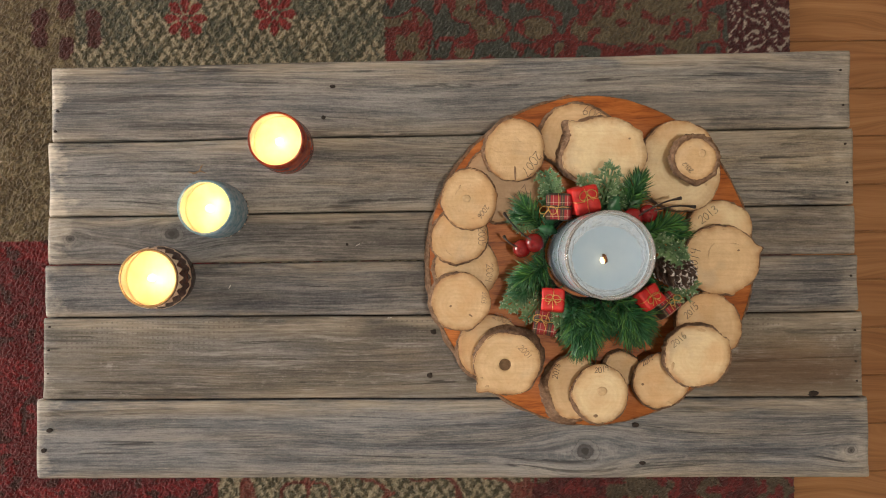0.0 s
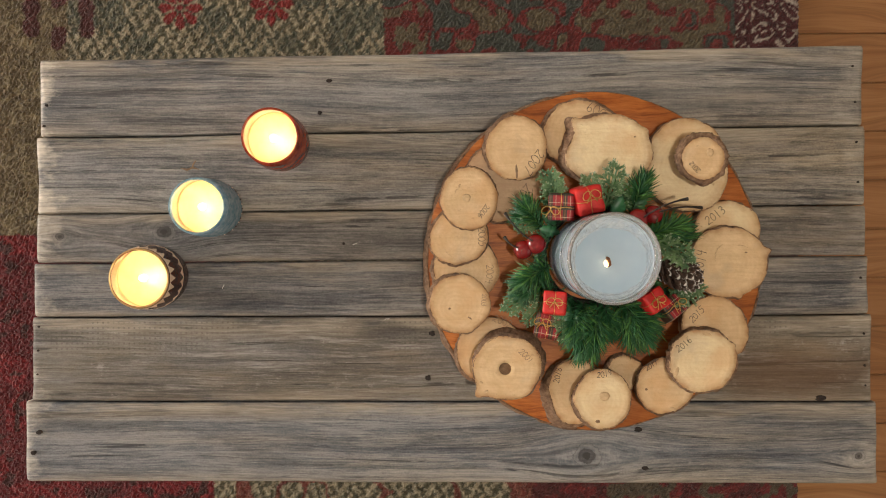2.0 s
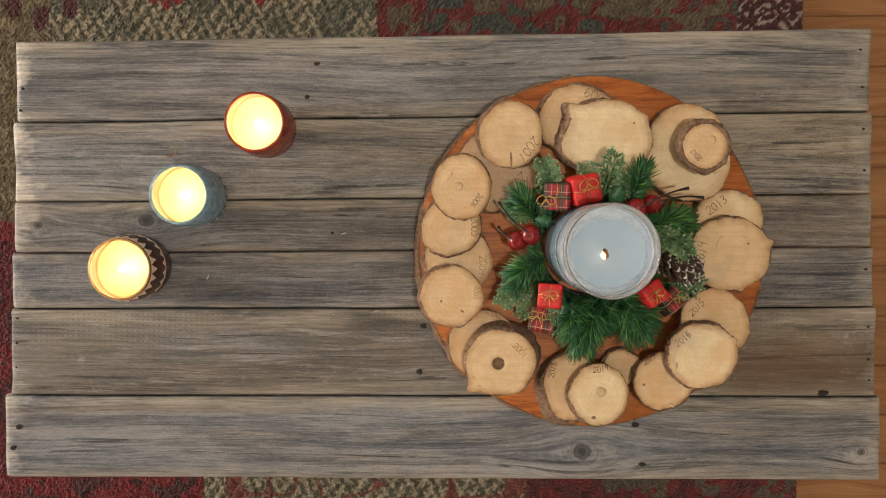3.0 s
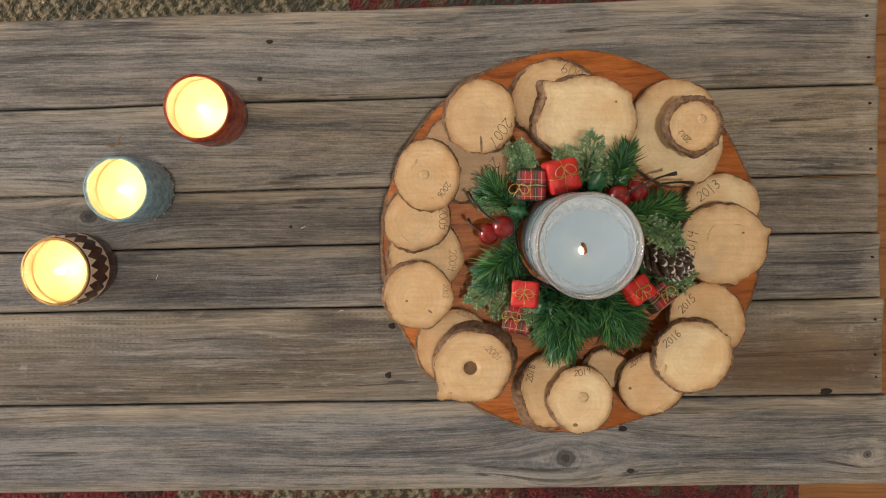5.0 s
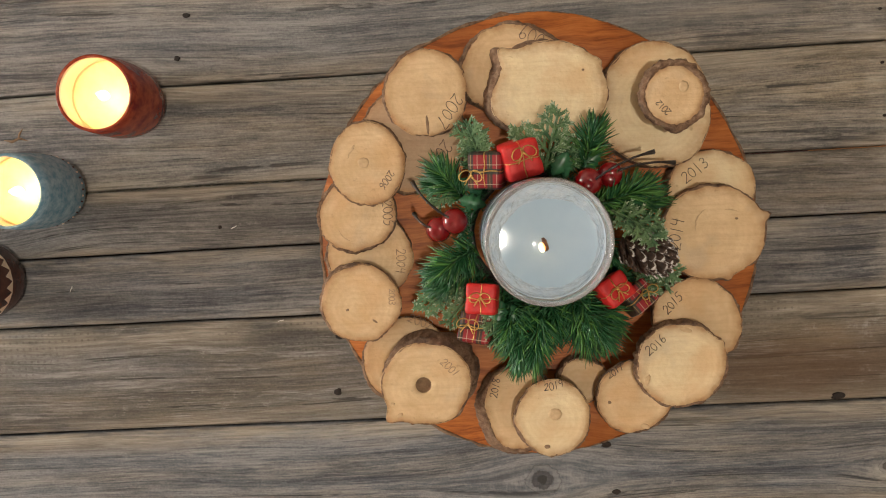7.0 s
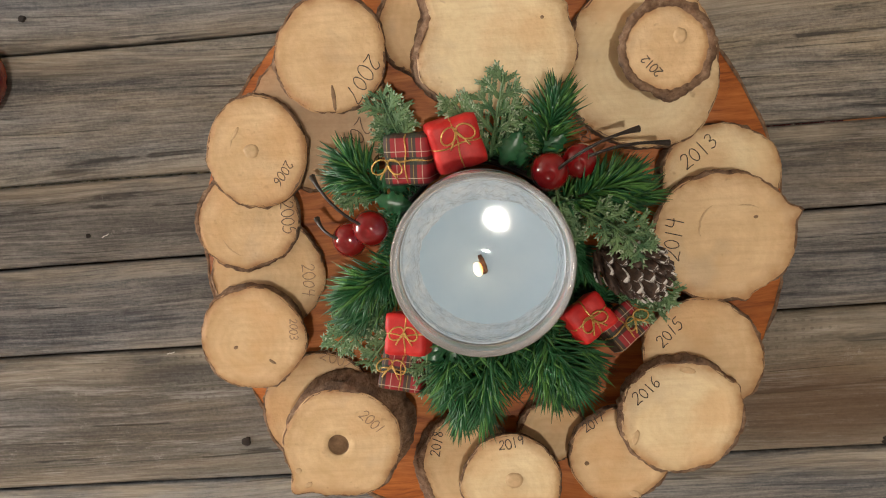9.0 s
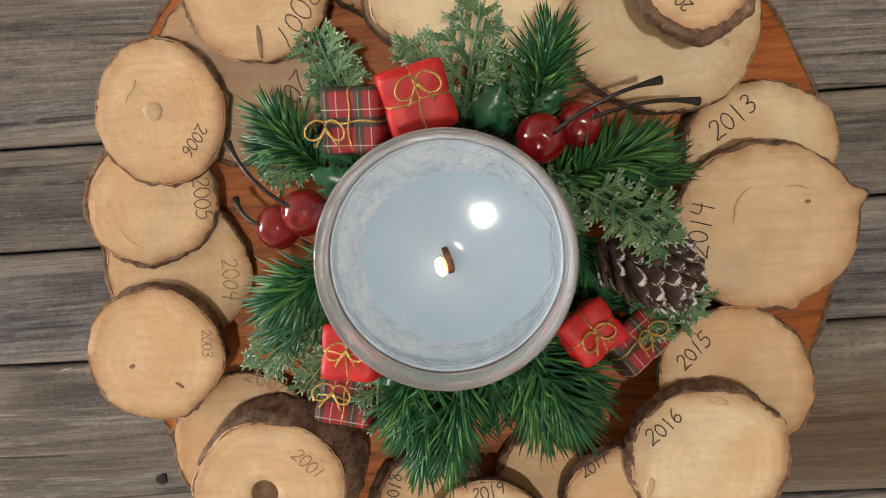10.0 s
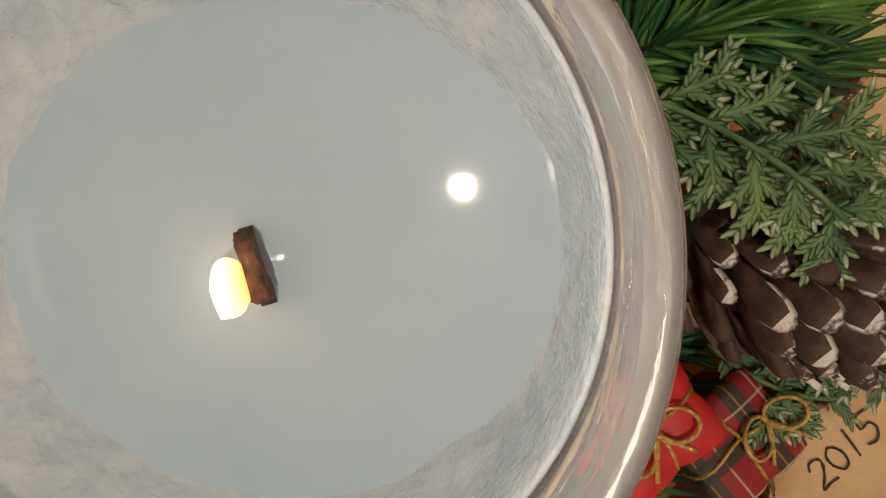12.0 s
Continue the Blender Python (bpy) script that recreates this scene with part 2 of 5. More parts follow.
def board_mat():
    """The big stained round: orange-brown, with arcs of grain."""
    m = Mat("stained_wood", 0.5, Specular_IOR_Level=0.3)
    wob = m.node("VectorMath", [m.co, m.node("VectorMath", [m.node("TexNoise", {"Vector": m.co, "Scale": 9.0, "Detail": 3.0}, out=1), (0.03, 0.03, 0)], operation="MULTIPLY")], operation="ADD")
    rings = m.noise(1.0, 3, m.stretch(9, 120, 1, wob), 0.6)
    fine = m.noise(1.0, 5, m.stretch(60, 620, 1, wob), 0.7)
    base = m.ramp(m.math("ADD", m.math("MULTIPLY", rings, 0.6), m.math("MULTIPLY", fine, 0.4)), (0.36, (0.19, 0.048, 0.011)), (0.5, (0.44, 0.135, 0.028)), (0.66, (0.60, 0.22, 0.06)))
    base = m.mix(m.math("MULTIPLY", m.ramp(m.noise(14, 4), (0.5, 0.0), (0.7, 1.0)), 0.45), base, (0.15, 0.042, 0.014))
    m.color(base)
    return m.bump(m.math("ADD", rings, fine), 0.2, 0.0006).m


def mottled(name, c1, c2, scale=60, rough=0.5, bump=0.2, lo=0.35, hi=0.65, **other):
    m = Mat(name, rough, **other)
    n = m.noise(scale, 4, None, 0.6)
    m.color(m.ramp(n, (lo, c1), (hi, c2)))
    if bump:
        m.bump(m.noise(scale * 4, 3), bump, 0.0006)
    return m.m


def glow(name, color, strength):
    m = Mat(name)
    m.put(m.b.inputs["Emission Color"], color)
    m.b.inputs["Emission Strength"].default_value = strength
    m.color(color)
    return m.m


def painted_glass(name, c1, c2, scale, rough=0.25, through=0.1):
    """Painted candle glass that lets a little of the flame's light through."""
    m = Mat(name, rough)
    n = m.noise(scale, 4, None, 0.65)
    c = m.ramp(n, (0.36, c1), (0.64, c2))
    m.color(c)
    m.bump(m.noise(scale * 3, 3), 0.2, 0.0008)
    mixer = m.node("MixShader", [through, m.b.outputs[0], m.node("BsdfTranslucent", [c])])
    m.t.links.new(mixer, m.t.nodes["Material Output"].inputs[0])
    return m.m


def plaid_mat():
    """Tartan cloth: red with green bands and thin pale and yellow threads."""
    m = Mat("tartan", 0.6)
    sep = m.t.nodes.new("ShaderNodeSeparateXYZ")
    m.put(sep.inputs[0], m.co)
    col = (0.29, 0.014, 0.02)
    for i, axis in enumerate((sep.outputs[0], sep.outputs[1])):
        f = m.math("FRACT", m.math("ADD", m.math("MULTIPLY", axis, 62.0), 0.31 * i + 0.2))
        band = m.ramp(m.math("ABSOLUTE", m.math("SUBTRACT", f, 0.5)), (0.13, 1.0), (0.16, 0.0))
        line = m.ramp(m.math("ABSOLUTE", m.math("SUBTRACT", f, 0.85)), (0.008, 1.0), (0.022, 0.0))
        line2 = m.ramp(m.math("ABSOLUTE", m.math("SUBTRACT", f, 0.5)), (0.006, 1.0), (0.018, 0.0))
        col = m.mix(m.math("MULTIPLY", band, 0.85), col, (0.008, 0.03, 0.02))
        col = m.mix(m.math("MULTIPLY", line, 0.6), col, (0.62, 0.55, 0.42))
        col = m.mix(m.math("MULTIPLY", line2, 0.5), col, (0.5, 0.36, 0.08))
    m.color(col)
    return m.bump(m.noise(900, 2), 0.3, 0.0004).m


def glass_mat(name, color=(1, 1, 1), rough=0.0, clear=1.0):
    m = Mat(name, rough, IOR=1.46, Transmission_Weight=clear)
    m.color(color)
    if clear < 1:
        m.bump(m.noise(60, 3, m.stretch(1, 1, 3.5), 0.6), 0.16, 0.0025)
    return m.m


PLANK_TONES = [
    # dark, mid, light, brown
    ((0.085, 0.090, 0.098), (0.185, 0.186, 0.184), (0.33, 0.325, 0.305), (0.30, 0.25, 0.18)),
    ((0.072, 0.074, 0.078), (0.178, 0.174, 0.164), (0.35, 0.335, 0.30), (0.33, 0.27, 0.18)),
    ((0.080, 0.078, 0.074), (0.158, 0.150, 0.138), (0.27, 0.255, 0.23), (0.20, 0.165, 0.12)),
    ((0.046, 0.051, 0.061), (0.112, 0.116, 0.124), (0.24, 0.238, 0.23), (0.185, 0.155, 0.112)),
    ((0.120, 0.107, 0.085), (0.178, 0.158, 0.125), (0.245, 0.224, 0.186), (0.19, 0.142, 0.086)),
    ((0.064, 0.074, 0.090), (0.150, 0.161, 0.176), (0.29, 0.295, 0.295), (0.30, 0.26, 0.195)),
]
PLANK_KNOTS = [(), (), ((-0.358, 0.029, 0.013), (-0.489, 0.023, 0.008)), (), (), ((0.173, -0.254, 0.016), (0.514, -0.254, 0.008))]
M_PLANK = [weathered("barn_board", 1.0 + 2.3 * i, *PLANK_TONES[i], knots=PLANK_KNOTS[i], worn=0.517 + 0.0035 * i, dimples=i == 4, scuff=1.1 if i == 4 else 0.6, stain=(0.43, -0.15, 0.13, 0.04) if i == 4 else None, arcs=(0.5, 0.0, 0.35, 0.0, 0.2, 0.5)[i], bleached=(0.75, 0.75, 0.3, 0.2, 0.15, 0.3)[i]) for i in range(6)]
M_LEG = weathered("table_frame_wood", 21.0, *PLANK_TONES[2], worn=2.0)
M_FACE = face_wood("sawn_wood", (0.66, 0.465, 0.245), (0.82, 0.63, 0.375), (0.47, 0.28, 0.13))
# darker copy of the sawn wood, with a neighbour's shadow in its colour
M_FACE_DARK = face_wood("sawn_wood_shaded", (0.50, 0.33, 0.19), (0.62, 0.43, 0.265), (0.36, 0.21, 0.11))
M_FACE_PALE = face_wood("sawn_wood_fresh", (0.78, 0.63, 0.37), (0.89, 0.77, 0.50), (0.60, 0.43, 0.22))
M_BARK = bark_mat()
M_BOARD = board_mat()
M_INK = mottled("ink", (0.035, 0.025, 0.02), (0.065, 0.045, 0.032), 300, 0.6, 0)
M_INK_FADED = mottled("ink_faded", (0.30, 0.19, 0.11), (0.38, 0.25, 0.15), 300, 0.6, 0)
M_INK_BROWN = mottled("ink_brown", (0.10, 0.065, 0.045), (0.16, 0.10, 0.065), 300, 0.6, 0)
M_PITH = mottled("pith", (0.54, 0.37, 0.20), (0.66, 0.47, 0.265), 200, 0.6, 0.1)
M_HOLE = mottled("hole_wood", (0.19, 0.115, 0.065), (0.33, 0.215, 0.125), 180, 0.85, 0.3)
M_NAIL = mottled("rusty_nail", (0.012, 0.009, 0.008), (0.035, 0.024, 0.018), 400, 0.8, 0.3)
M_GLASS = glass_mat("jar_glass", (0.97, 0.99, 1.0))
M_GLASS_RIM = glass_mat("waxy_glass", (0.95, 0.97, 0.98), 0.02, 0.92)
M_GLASS_LIP = glass_mat("rim_glass", (0.99, 0.99, 1.0), 0.0, 0.80)
M_WINDOW = glass_mat("window_glass")
M_WAX = mottled("candle_wax", (0.52, 0.66, 0.76), (0.64, 0.74, 0.80), 90, 0.35, 0.25, Subsurface_Weight=0.25, Subsurface_Radius=(0.01, 0.01, 0.012))
crust = Mat("frosted_wax", 0.22, Coat_Weight=1.0, Coat_Roughness=0.04, Coat_IOR=1.6)
crust.color(crust.ramp(crust.noise(120, 4, None, 0.6), (0.3, (0.54, 0.67, 0.785)), (0.7, (0.75, 0.835, 0.90))))
crust.bump(crust.math("ADD", crust.noise(420, 2), crust.noise(150, 2)), 0.4, 0.0012)
crust.put(crust.b.inputs["Coat Normal"], crust.node("Bump", {"Height": crust.math("ADD", crust.noise(260, 1), crust.math("MULTIPLY", crust.noise(900, 1), 0.3)), "Strength": 1.0, "Distance": 0.0045}))
M_CRUST = crust.m
M_POOL = mottled("melted_wax", (0.45, 0.60, 0.725), (0.51, 0.65, 0.76), 22, 0.03, 0)
M_WICK = mottled("wooden_wick", (0.06, 0.03, 0.018), (0.28, 0.12, 0.06), 420, 0.7, 0.4)
fire = Mat("flame")
fire_sep = fire.t.nodes.new("ShaderNodeSeparateXYZ")
fire.put(fire_sep.inputs[0], fire.co)
fire.put(fire.b.inputs["Emission Color"], fire.ramp(fire.math("ADD", fire.math("MULTIPLY", fire_sep.outputs[0], 260.0), 0.5), (0.2, (1.0, 0.82, 0.60)), (0.62, (1.0, 0.66, 0.30)), (0.9, (0.75, 0.26, 0.05))))
fire.b.inputs["Emission Strength"].default_value = 2.6
M_FLAME = fire.color((0.9, 0.5, 0.2)).m
M_FLAME_SMALL = glow("candle_flame", (1.0, 0.86, 0.45), 25.0)
M_VOTIVE_WAX = mottled("warm_wax", (0.90, 0.76, 0.36), (0.94, 0.83, 0.46), 60, 0.4, 0.1)
# peach colour carries the flame's glow on the glass wall; nothing emits
M_LINING = mottled("flame_tinted_lining", (0.74, 0.46, 0.31), (0.80, 0.53, 0.37), 60, 0.5, 0.1)
M_RED_GLASS = painted_glass("red_mottled_glass", (0.17, 0.012, 0.01), (0.42, 0.07, 0.025), 70)
M_BLUE_GLASS = painted_glass("blue_speckled_glass", (0.13, 0.28, 0.38), (0.32, 0.47, 0.57), 130)
M_BROWN_GLASS = painted_glass("brown_glazed_glass", (0.055, 0.02, 0.016), (0.11, 0.042, 0.028), 60, 0.25, 0.06)
M_CREAM = mottled("cream_paint", (0.62, 0.47, 0.34), (0.74, 0.60, 0.46), 160, 0.5, 0.1)
M_GOLD_RIM = mottled("gold_rim", (0.42, 0.26, 0.10), (0.58, 0.38, 0.17), 120, 0.35, 0.1, metal=0.6)
M_NEEDLE = [mottled("needle_green", (0.012, 0.075, 0.025), (0.034, 0.15, 0.05), 55, 0.38, 0), mottled("needle_light_green", (0.045, 0.14, 0.03), (0.12, 0.30, 0.07), 55, 0.38, 0)]
M_CEDAR = mottled("cedar_green", (0.045, 0.125, 0.050), (0.16, 0.27, 0.11), 70, 0.5, 0)
M_CEDAR_SNOW = mottled("frosted_cedar", (0.14, 0.26, 0.11), (0.60, 0.68, 0.52), 260, 0.6, 0, 0.42, 0.72)
M_LEAF = mottled("holly_green", (0.012, 0.075, 0.030), (0.03, 0.14, 0.055), 80, 0.3, 0.1)
M_CHERRY = mottled("cherry_red", (0.15, 0.002, 0.004), (0.25, 0.005, 0.007), 60, 0.12, 0, Coat_Weight=0.6)
M_STEM = mottled("stem_brown", (0.012, 0.009, 0.008), (0.035, 0.024, 0.019), 200, 0.3, 0.2)
M_REDWRAP = mottled("red_wrapping", (0.48, 0.010, 0.010), (0.66, 0.026, 0.020), 90, 0.5, 0.25)
M_PLAID = plaid_mat()
M_GOLD = mottled("gold_cord", (0.52, 0.31, 0.07), (0.80, 0.58, 0.22), 900, 0.3, 0.6, metal=0.85)
M_CONE = mottled("cone_brown", (0.018, 0.010, 0.007), (0.105, 0.062, 0.042), 190, 0.65, 0.4)
snow = Mat("white_frost", 0.7)
frost = snow.ramp(snow.math("ADD", snow.noise(420, 3), snow.math("MULTIPLY", snow.math("SUBTRACT", snow.rand(), 0.55), 0.5)), (0.46, 0.0), (0.62, 1.0))
snow.color(snow.mix(frost, (0.07, 0.045, 0.034), (0.72, 0.71, 0.69)))
snow.bump(snow.noise(900, 3), 0.5, 0.0006)
M_SNOW = snow.m
M_WALL = mottled("wall_paint", (0.62, 0.58, 0.52), (0.66, 0.62, 0.56), 8, 0.8, 0.1)
M_CEILING = mottled("ceiling_paint", (0.74, 0.73, 0.71), (0.78, 0.77, 0.75), 8, 0.85, 0.1)
M_TRIM = mottled("white_trim", (0.74, 0.73, 0.70), (0.80, 0.79, 0.76), 12, 0.5, 0.05)
M_BULB = glow("bulb_glow", (1.0, 0.93, 0.83), 8.0)
M_CAN = mottled("lamp_reflector", (0.30, 0.30, 0.29), (0.36, 0.36, 0.35), 40, 0.3, 0)


def floor_mat():
    m = Mat("pine_floor", 0.32)
    r = m.math("MULTIPLY", m.rand(), 20.0)
    sep = m.t.nodes.new("ShaderNodeSeparateXYZ")
    m.put(sep.inputs[0], m.co)
    comb = m.node("CombineXYZ", [m.math("ADD", sep.outputs[0], r), sep.outputs[1], r])
    wavy = m.math("MULTIPLY", m.noise(1.0, 2, m.stretch(2, 8, 1, comb)), 0.12)
    comb = m.node("CombineXYZ", [sep.outputs[0], m.math("ADD", sep.outputs[1], wavy), r])
    g = m.noise(1.0, 4, m.stretch(2.0, 75, 1, comb), 0.6)
    f = m.noise(1.0, 4, m.stretch(8, 400, 1, comb), 0.6)
    c = m.ramp(m.math("ADD", m.math("MULTIPLY", g, 0.7), m.math("MULTIPLY", f, 0.3)), (0.34, (0.20, 0.085, 0.03)), (0.52, (0.34, 0.165, 0.065)), (0.68, (0.44, 0.24, 0.105)))
    m.color(m.mix(m.math("MULTIPLY", m.rand(), 0.35), c, (0.22, 0.095, 0.036)))
    return m.bump(g, 0.15, 0.0006).m


def rug_mat():
    m = Mat("wool_pile", 0.95, Sheen_Weight=0.2)
    c = m.node("Attribute", attribute_name="yarn", attribute_type="GEOMETRY")
    n = m.noise(420, 3)
    m.color(m.mix(m.ramp(n, (0.35, 0.55), (0.65, 0.0)), c, m.mix(1.0, c, (0.35, 0.33, 0.30), "MULTIPLY")))
    return m.bump(n, 0.8, 0.003).m


M_FLOOR, M_RUG = floor_mat(), rug_mat()

# ---- building helpers ----


def thing(name, place, label, category, group="", rz=0.0):
    ob = new(name)
    ob.empty_display_size = 0.02
    ob.matrix_world = pose(*place, 0, 0, rz)
    return tagged(ob, label, category, group)


def finish(name, bm, material, smooth=True):
    me = bpy.data.meshes.new(name)
    bmesh.ops.recalc_face_normals(bm, faces=bm.faces)
    bm.to_mesh(me)
    bm.free()
    for mm in material if isinstance(material, (list, tuple)) else (material,):
        me.materials.append(mm)
    if smooth:
        me.shade_smooth()
    return me


def part(name, bm, material, parent, label="", smooth=True, at=None):
    ob = new(name, finish(name, bm, material, smooth))
    ob.parent = parent
    if at is not None:
        ob.matrix_basis = at
    return tagged(ob, label)


def grid_skin(bm, rows, loop=True, cap_start=False, cap_end=False, mat=0):
    """Quads between rows of points of equal length."""
    vs = [[bm.verts.new(p) for p in row] for row in rows]
    n = len(vs[0])
    for a, b in zip(vs, vs[1:]):
        for i in range(n if loop else n - 1):
            f = bm.faces.new((a[i], a[(i + 1) % n], b[(i + 1) % n], b[i]))
            f.material_index = mat
    if cap_start:
        bm.faces.new(vs[0]).material_index = mat
    if cap_end:
        bm.faces.new(vs[-1]).material_index = mat
    return vs


def ring(r, z, n=48, cx=0.0, cy=0.0):
    return [(cx + r * math.cos(2 * math.pi * i / n), cy + r * math.sin(2 * math.pi * i / n), z) for i in range(n)]


def lathe(profile, n=64, cap_start=True, cap_end=True, closed=False):
    bm = bmesh.new()
    rows = [ring(max(r, 1e-5), z, n) for r, z in profile]
    if closed:
        rows.append(rows[0])
    grid_skin(bm, rows, True, cap_start and not closed, cap_end and not closed)
    bmesh.ops.remove_doubles(bm, verts=bm.verts, dist=1e-7)
    return bm


def box(bm, x0, x1, y0, y1, z0, z1):
    m = Matrix.Translation(((x0 + x1) / 2, (y0 + y1) / 2, (z0 + z1) / 2)) @ Matrix.Diagonal((x1 - x0, y1 - y0, z1 - z0, 1))
    bmesh.ops.create_cube(bm, size=1, matrix=m)
    return bm


def tube(bm, pts, radius, n=6, mat=0):
    """A round cord along points; radius may be a list."""
    pts = [Vector(p) for p in pts]
    rows = []
    for i, p in enumerate(pts):
        d = (pts[min(i + 1, len(pts) - 1)] - pts[max(i - 1, 0)]).normalized()
        side = d.cross(Vector((0, 0, 1)))
        side = side.normalized() if side.length > 1e-4 else Vector((1, 0, 0))
        up = side.cross(d)
        r = radius[i] if isinstance(radius, (list, tuple)) else radius
        rows.append([p + r * (math.cos(a) * side + math.sin(a) * up) for a in [2 * math.pi * k / n for k in range(n)]])
    grid_skin(bm, rows, True, True, True, mat)
    return bm


def bend(a, b, lift, n=8, side=0.0):
    a, b = Vector(a), Vector(b)
    s = (b - a).cross(Vector((0, 0, 1))).normalized() * side
    return [a.lerp(b, t) + Vector((0, 0, lift)) * 4 * t * (1 - t) + s * 4 * t * (1 - t) for t in [i / n for i in range(n + 1)]]


# ---- room ----


def wall(name, x0, x1, y0, y1, z0=0.0, z1=2.4):
    ob = new(name, finish(name, box(bmesh.new(), x0, x1, y0, y1, z0, z1), M_WALL, False))
    return tagged(ob, "plain painted room wall", "wall", kind="structure")


wall("wall_east", 2.5, 2.6, -2.5, 2.5)
wall("wall_north", -5.6, 2.6, 2.5, 2.6)
wall("wall_south", -5.6, 2.6, -2.6, -2.5)
bm = bmesh.new()
for b in ((-0.9, 1.7, 0, 0.6), (-0.9, 1.7, 2.2, 2.4), (-2.5, -0.9, 0, 2.4), (1.7, 2.5, 0, 2.4)):
    box(bm, -5.6, -5.5, b[0], b[1], b[2], b[3])
tagged(new("wall_west", finish("wall_west", bm, M_WALL, False)), "plain painted room wall with a window opening", "wall", kind="structure")
win = tagged(new("window_1"), "white-framed window that lets in daylight", "window", kind="structure")
bm = bmesh.new()
for b in ((-0.9, -0.84, 0.6, 2.2), (1.64, 1.7, 0.6, 2.2), (0.37, 0.43, 0.66, 2.14), (-0.84, 1.64, 0.6, 0.66), (-0.84, 1.64, 2.14, 2.2)):
    box(bm, -5.58, -5.52, b[0], b[1], b[2], b[3])
part("window_frame", bm, M_TRIM, win, smooth=False)
for y0, y1 in ((-0.84, 0.37), (0.43, 1.64)):
    p = part("pane", box(bmesh.new(), -5.553, -5.547, y0, y1, 0.66, 2.14), M_WINDOW, win, smooth=False)
    p.visible_shadow = False
bm = bmesh.new()
HOLE = 0.075
seg = 32
hole = [(LAMP_SPOT[0] + HOLE * math.cos(2 * math.pi * i / seg), LAMP_SPOT[1] + HOLE * math.sin(2 * math.pi * i / seg)) for i in range(seg)]


def square_at(x, y):
    k = 2.6 / max(abs(x), abs(y))
    return (x * k if x > 0 else x * k * 5.6 / 2.6), y * k


rim = [square_at(math.cos(2 * math.pi * (i + 0.5) / seg), math.sin(2 * math.pi * (i + 0.5) / seg)) for i in range(seg)]
grid_skin(bm, [[(x, y, 2.46) for x, y in rim], [(x, y, 2.4) for x, y in rim], [(x, y, 2.4) for x, y in hole], [(x, y, 2.46) for x, y in hole]])
tagged(new("ceiling", finish("ceiling", bm, M_CEILING, False)), "plain white ceiling with a recessed lamp", "ceiling", kind="structure")
can = thing("ceiling_lamp", (*LAMP_SPOT, 2.4), "white recessed ceiling lamp with a lit bulb", "lamp")
part("reflector", lathe([(0.092, 0.0), (0.092, -0.004), (0.07, -0.004), (0.066, 0.06), (0.05, 0.1), (0.0, 0.102), (0.0, 0.106), (0.054, 0.104), (0.072, 0.062), (0.074, 0.0)], 40, False, False), M_CAN, can)
part("bulb", lathe([(0.0, 0.02), (0.018, 0.023), (0.03, 0.034), (0.034, 0.05), (0.028, 0.068), (0.016, 0.082), (0.014, 0.1), (0.0, 0.1)], 32, False, False), M_BULB, can, "lit warm white bulb")
lamp("ceiling_light", "AREA", (*LAMP_SPOT, 2.39), CEILING_POWER, (1.0, 0.90, 0.76), 0.045, None, (LAMP_SPOT[0], LAMP_SPOT[1] + 0.001, 0))

# ---- table ----
TOP = 0.45
SEAM_L = [0.245, 0.148, 0.051, -0.011, -0.079, -0.185, -0.286]
SEAM_R = [0.262, 0.161, 0.0615, -0.002, -0.076, -0.186, -0.290]
END_L = [-0.514, -0.518, -0.520, -0.523, -0.526, -0.534]
END_R = [0.518, 0.521, 0.524, 0.528, 0.531, 0.539]
table = thing("coffee_table", (0, 0, 0), "low coffee table of grey weathered barn boards on a rug", "table")


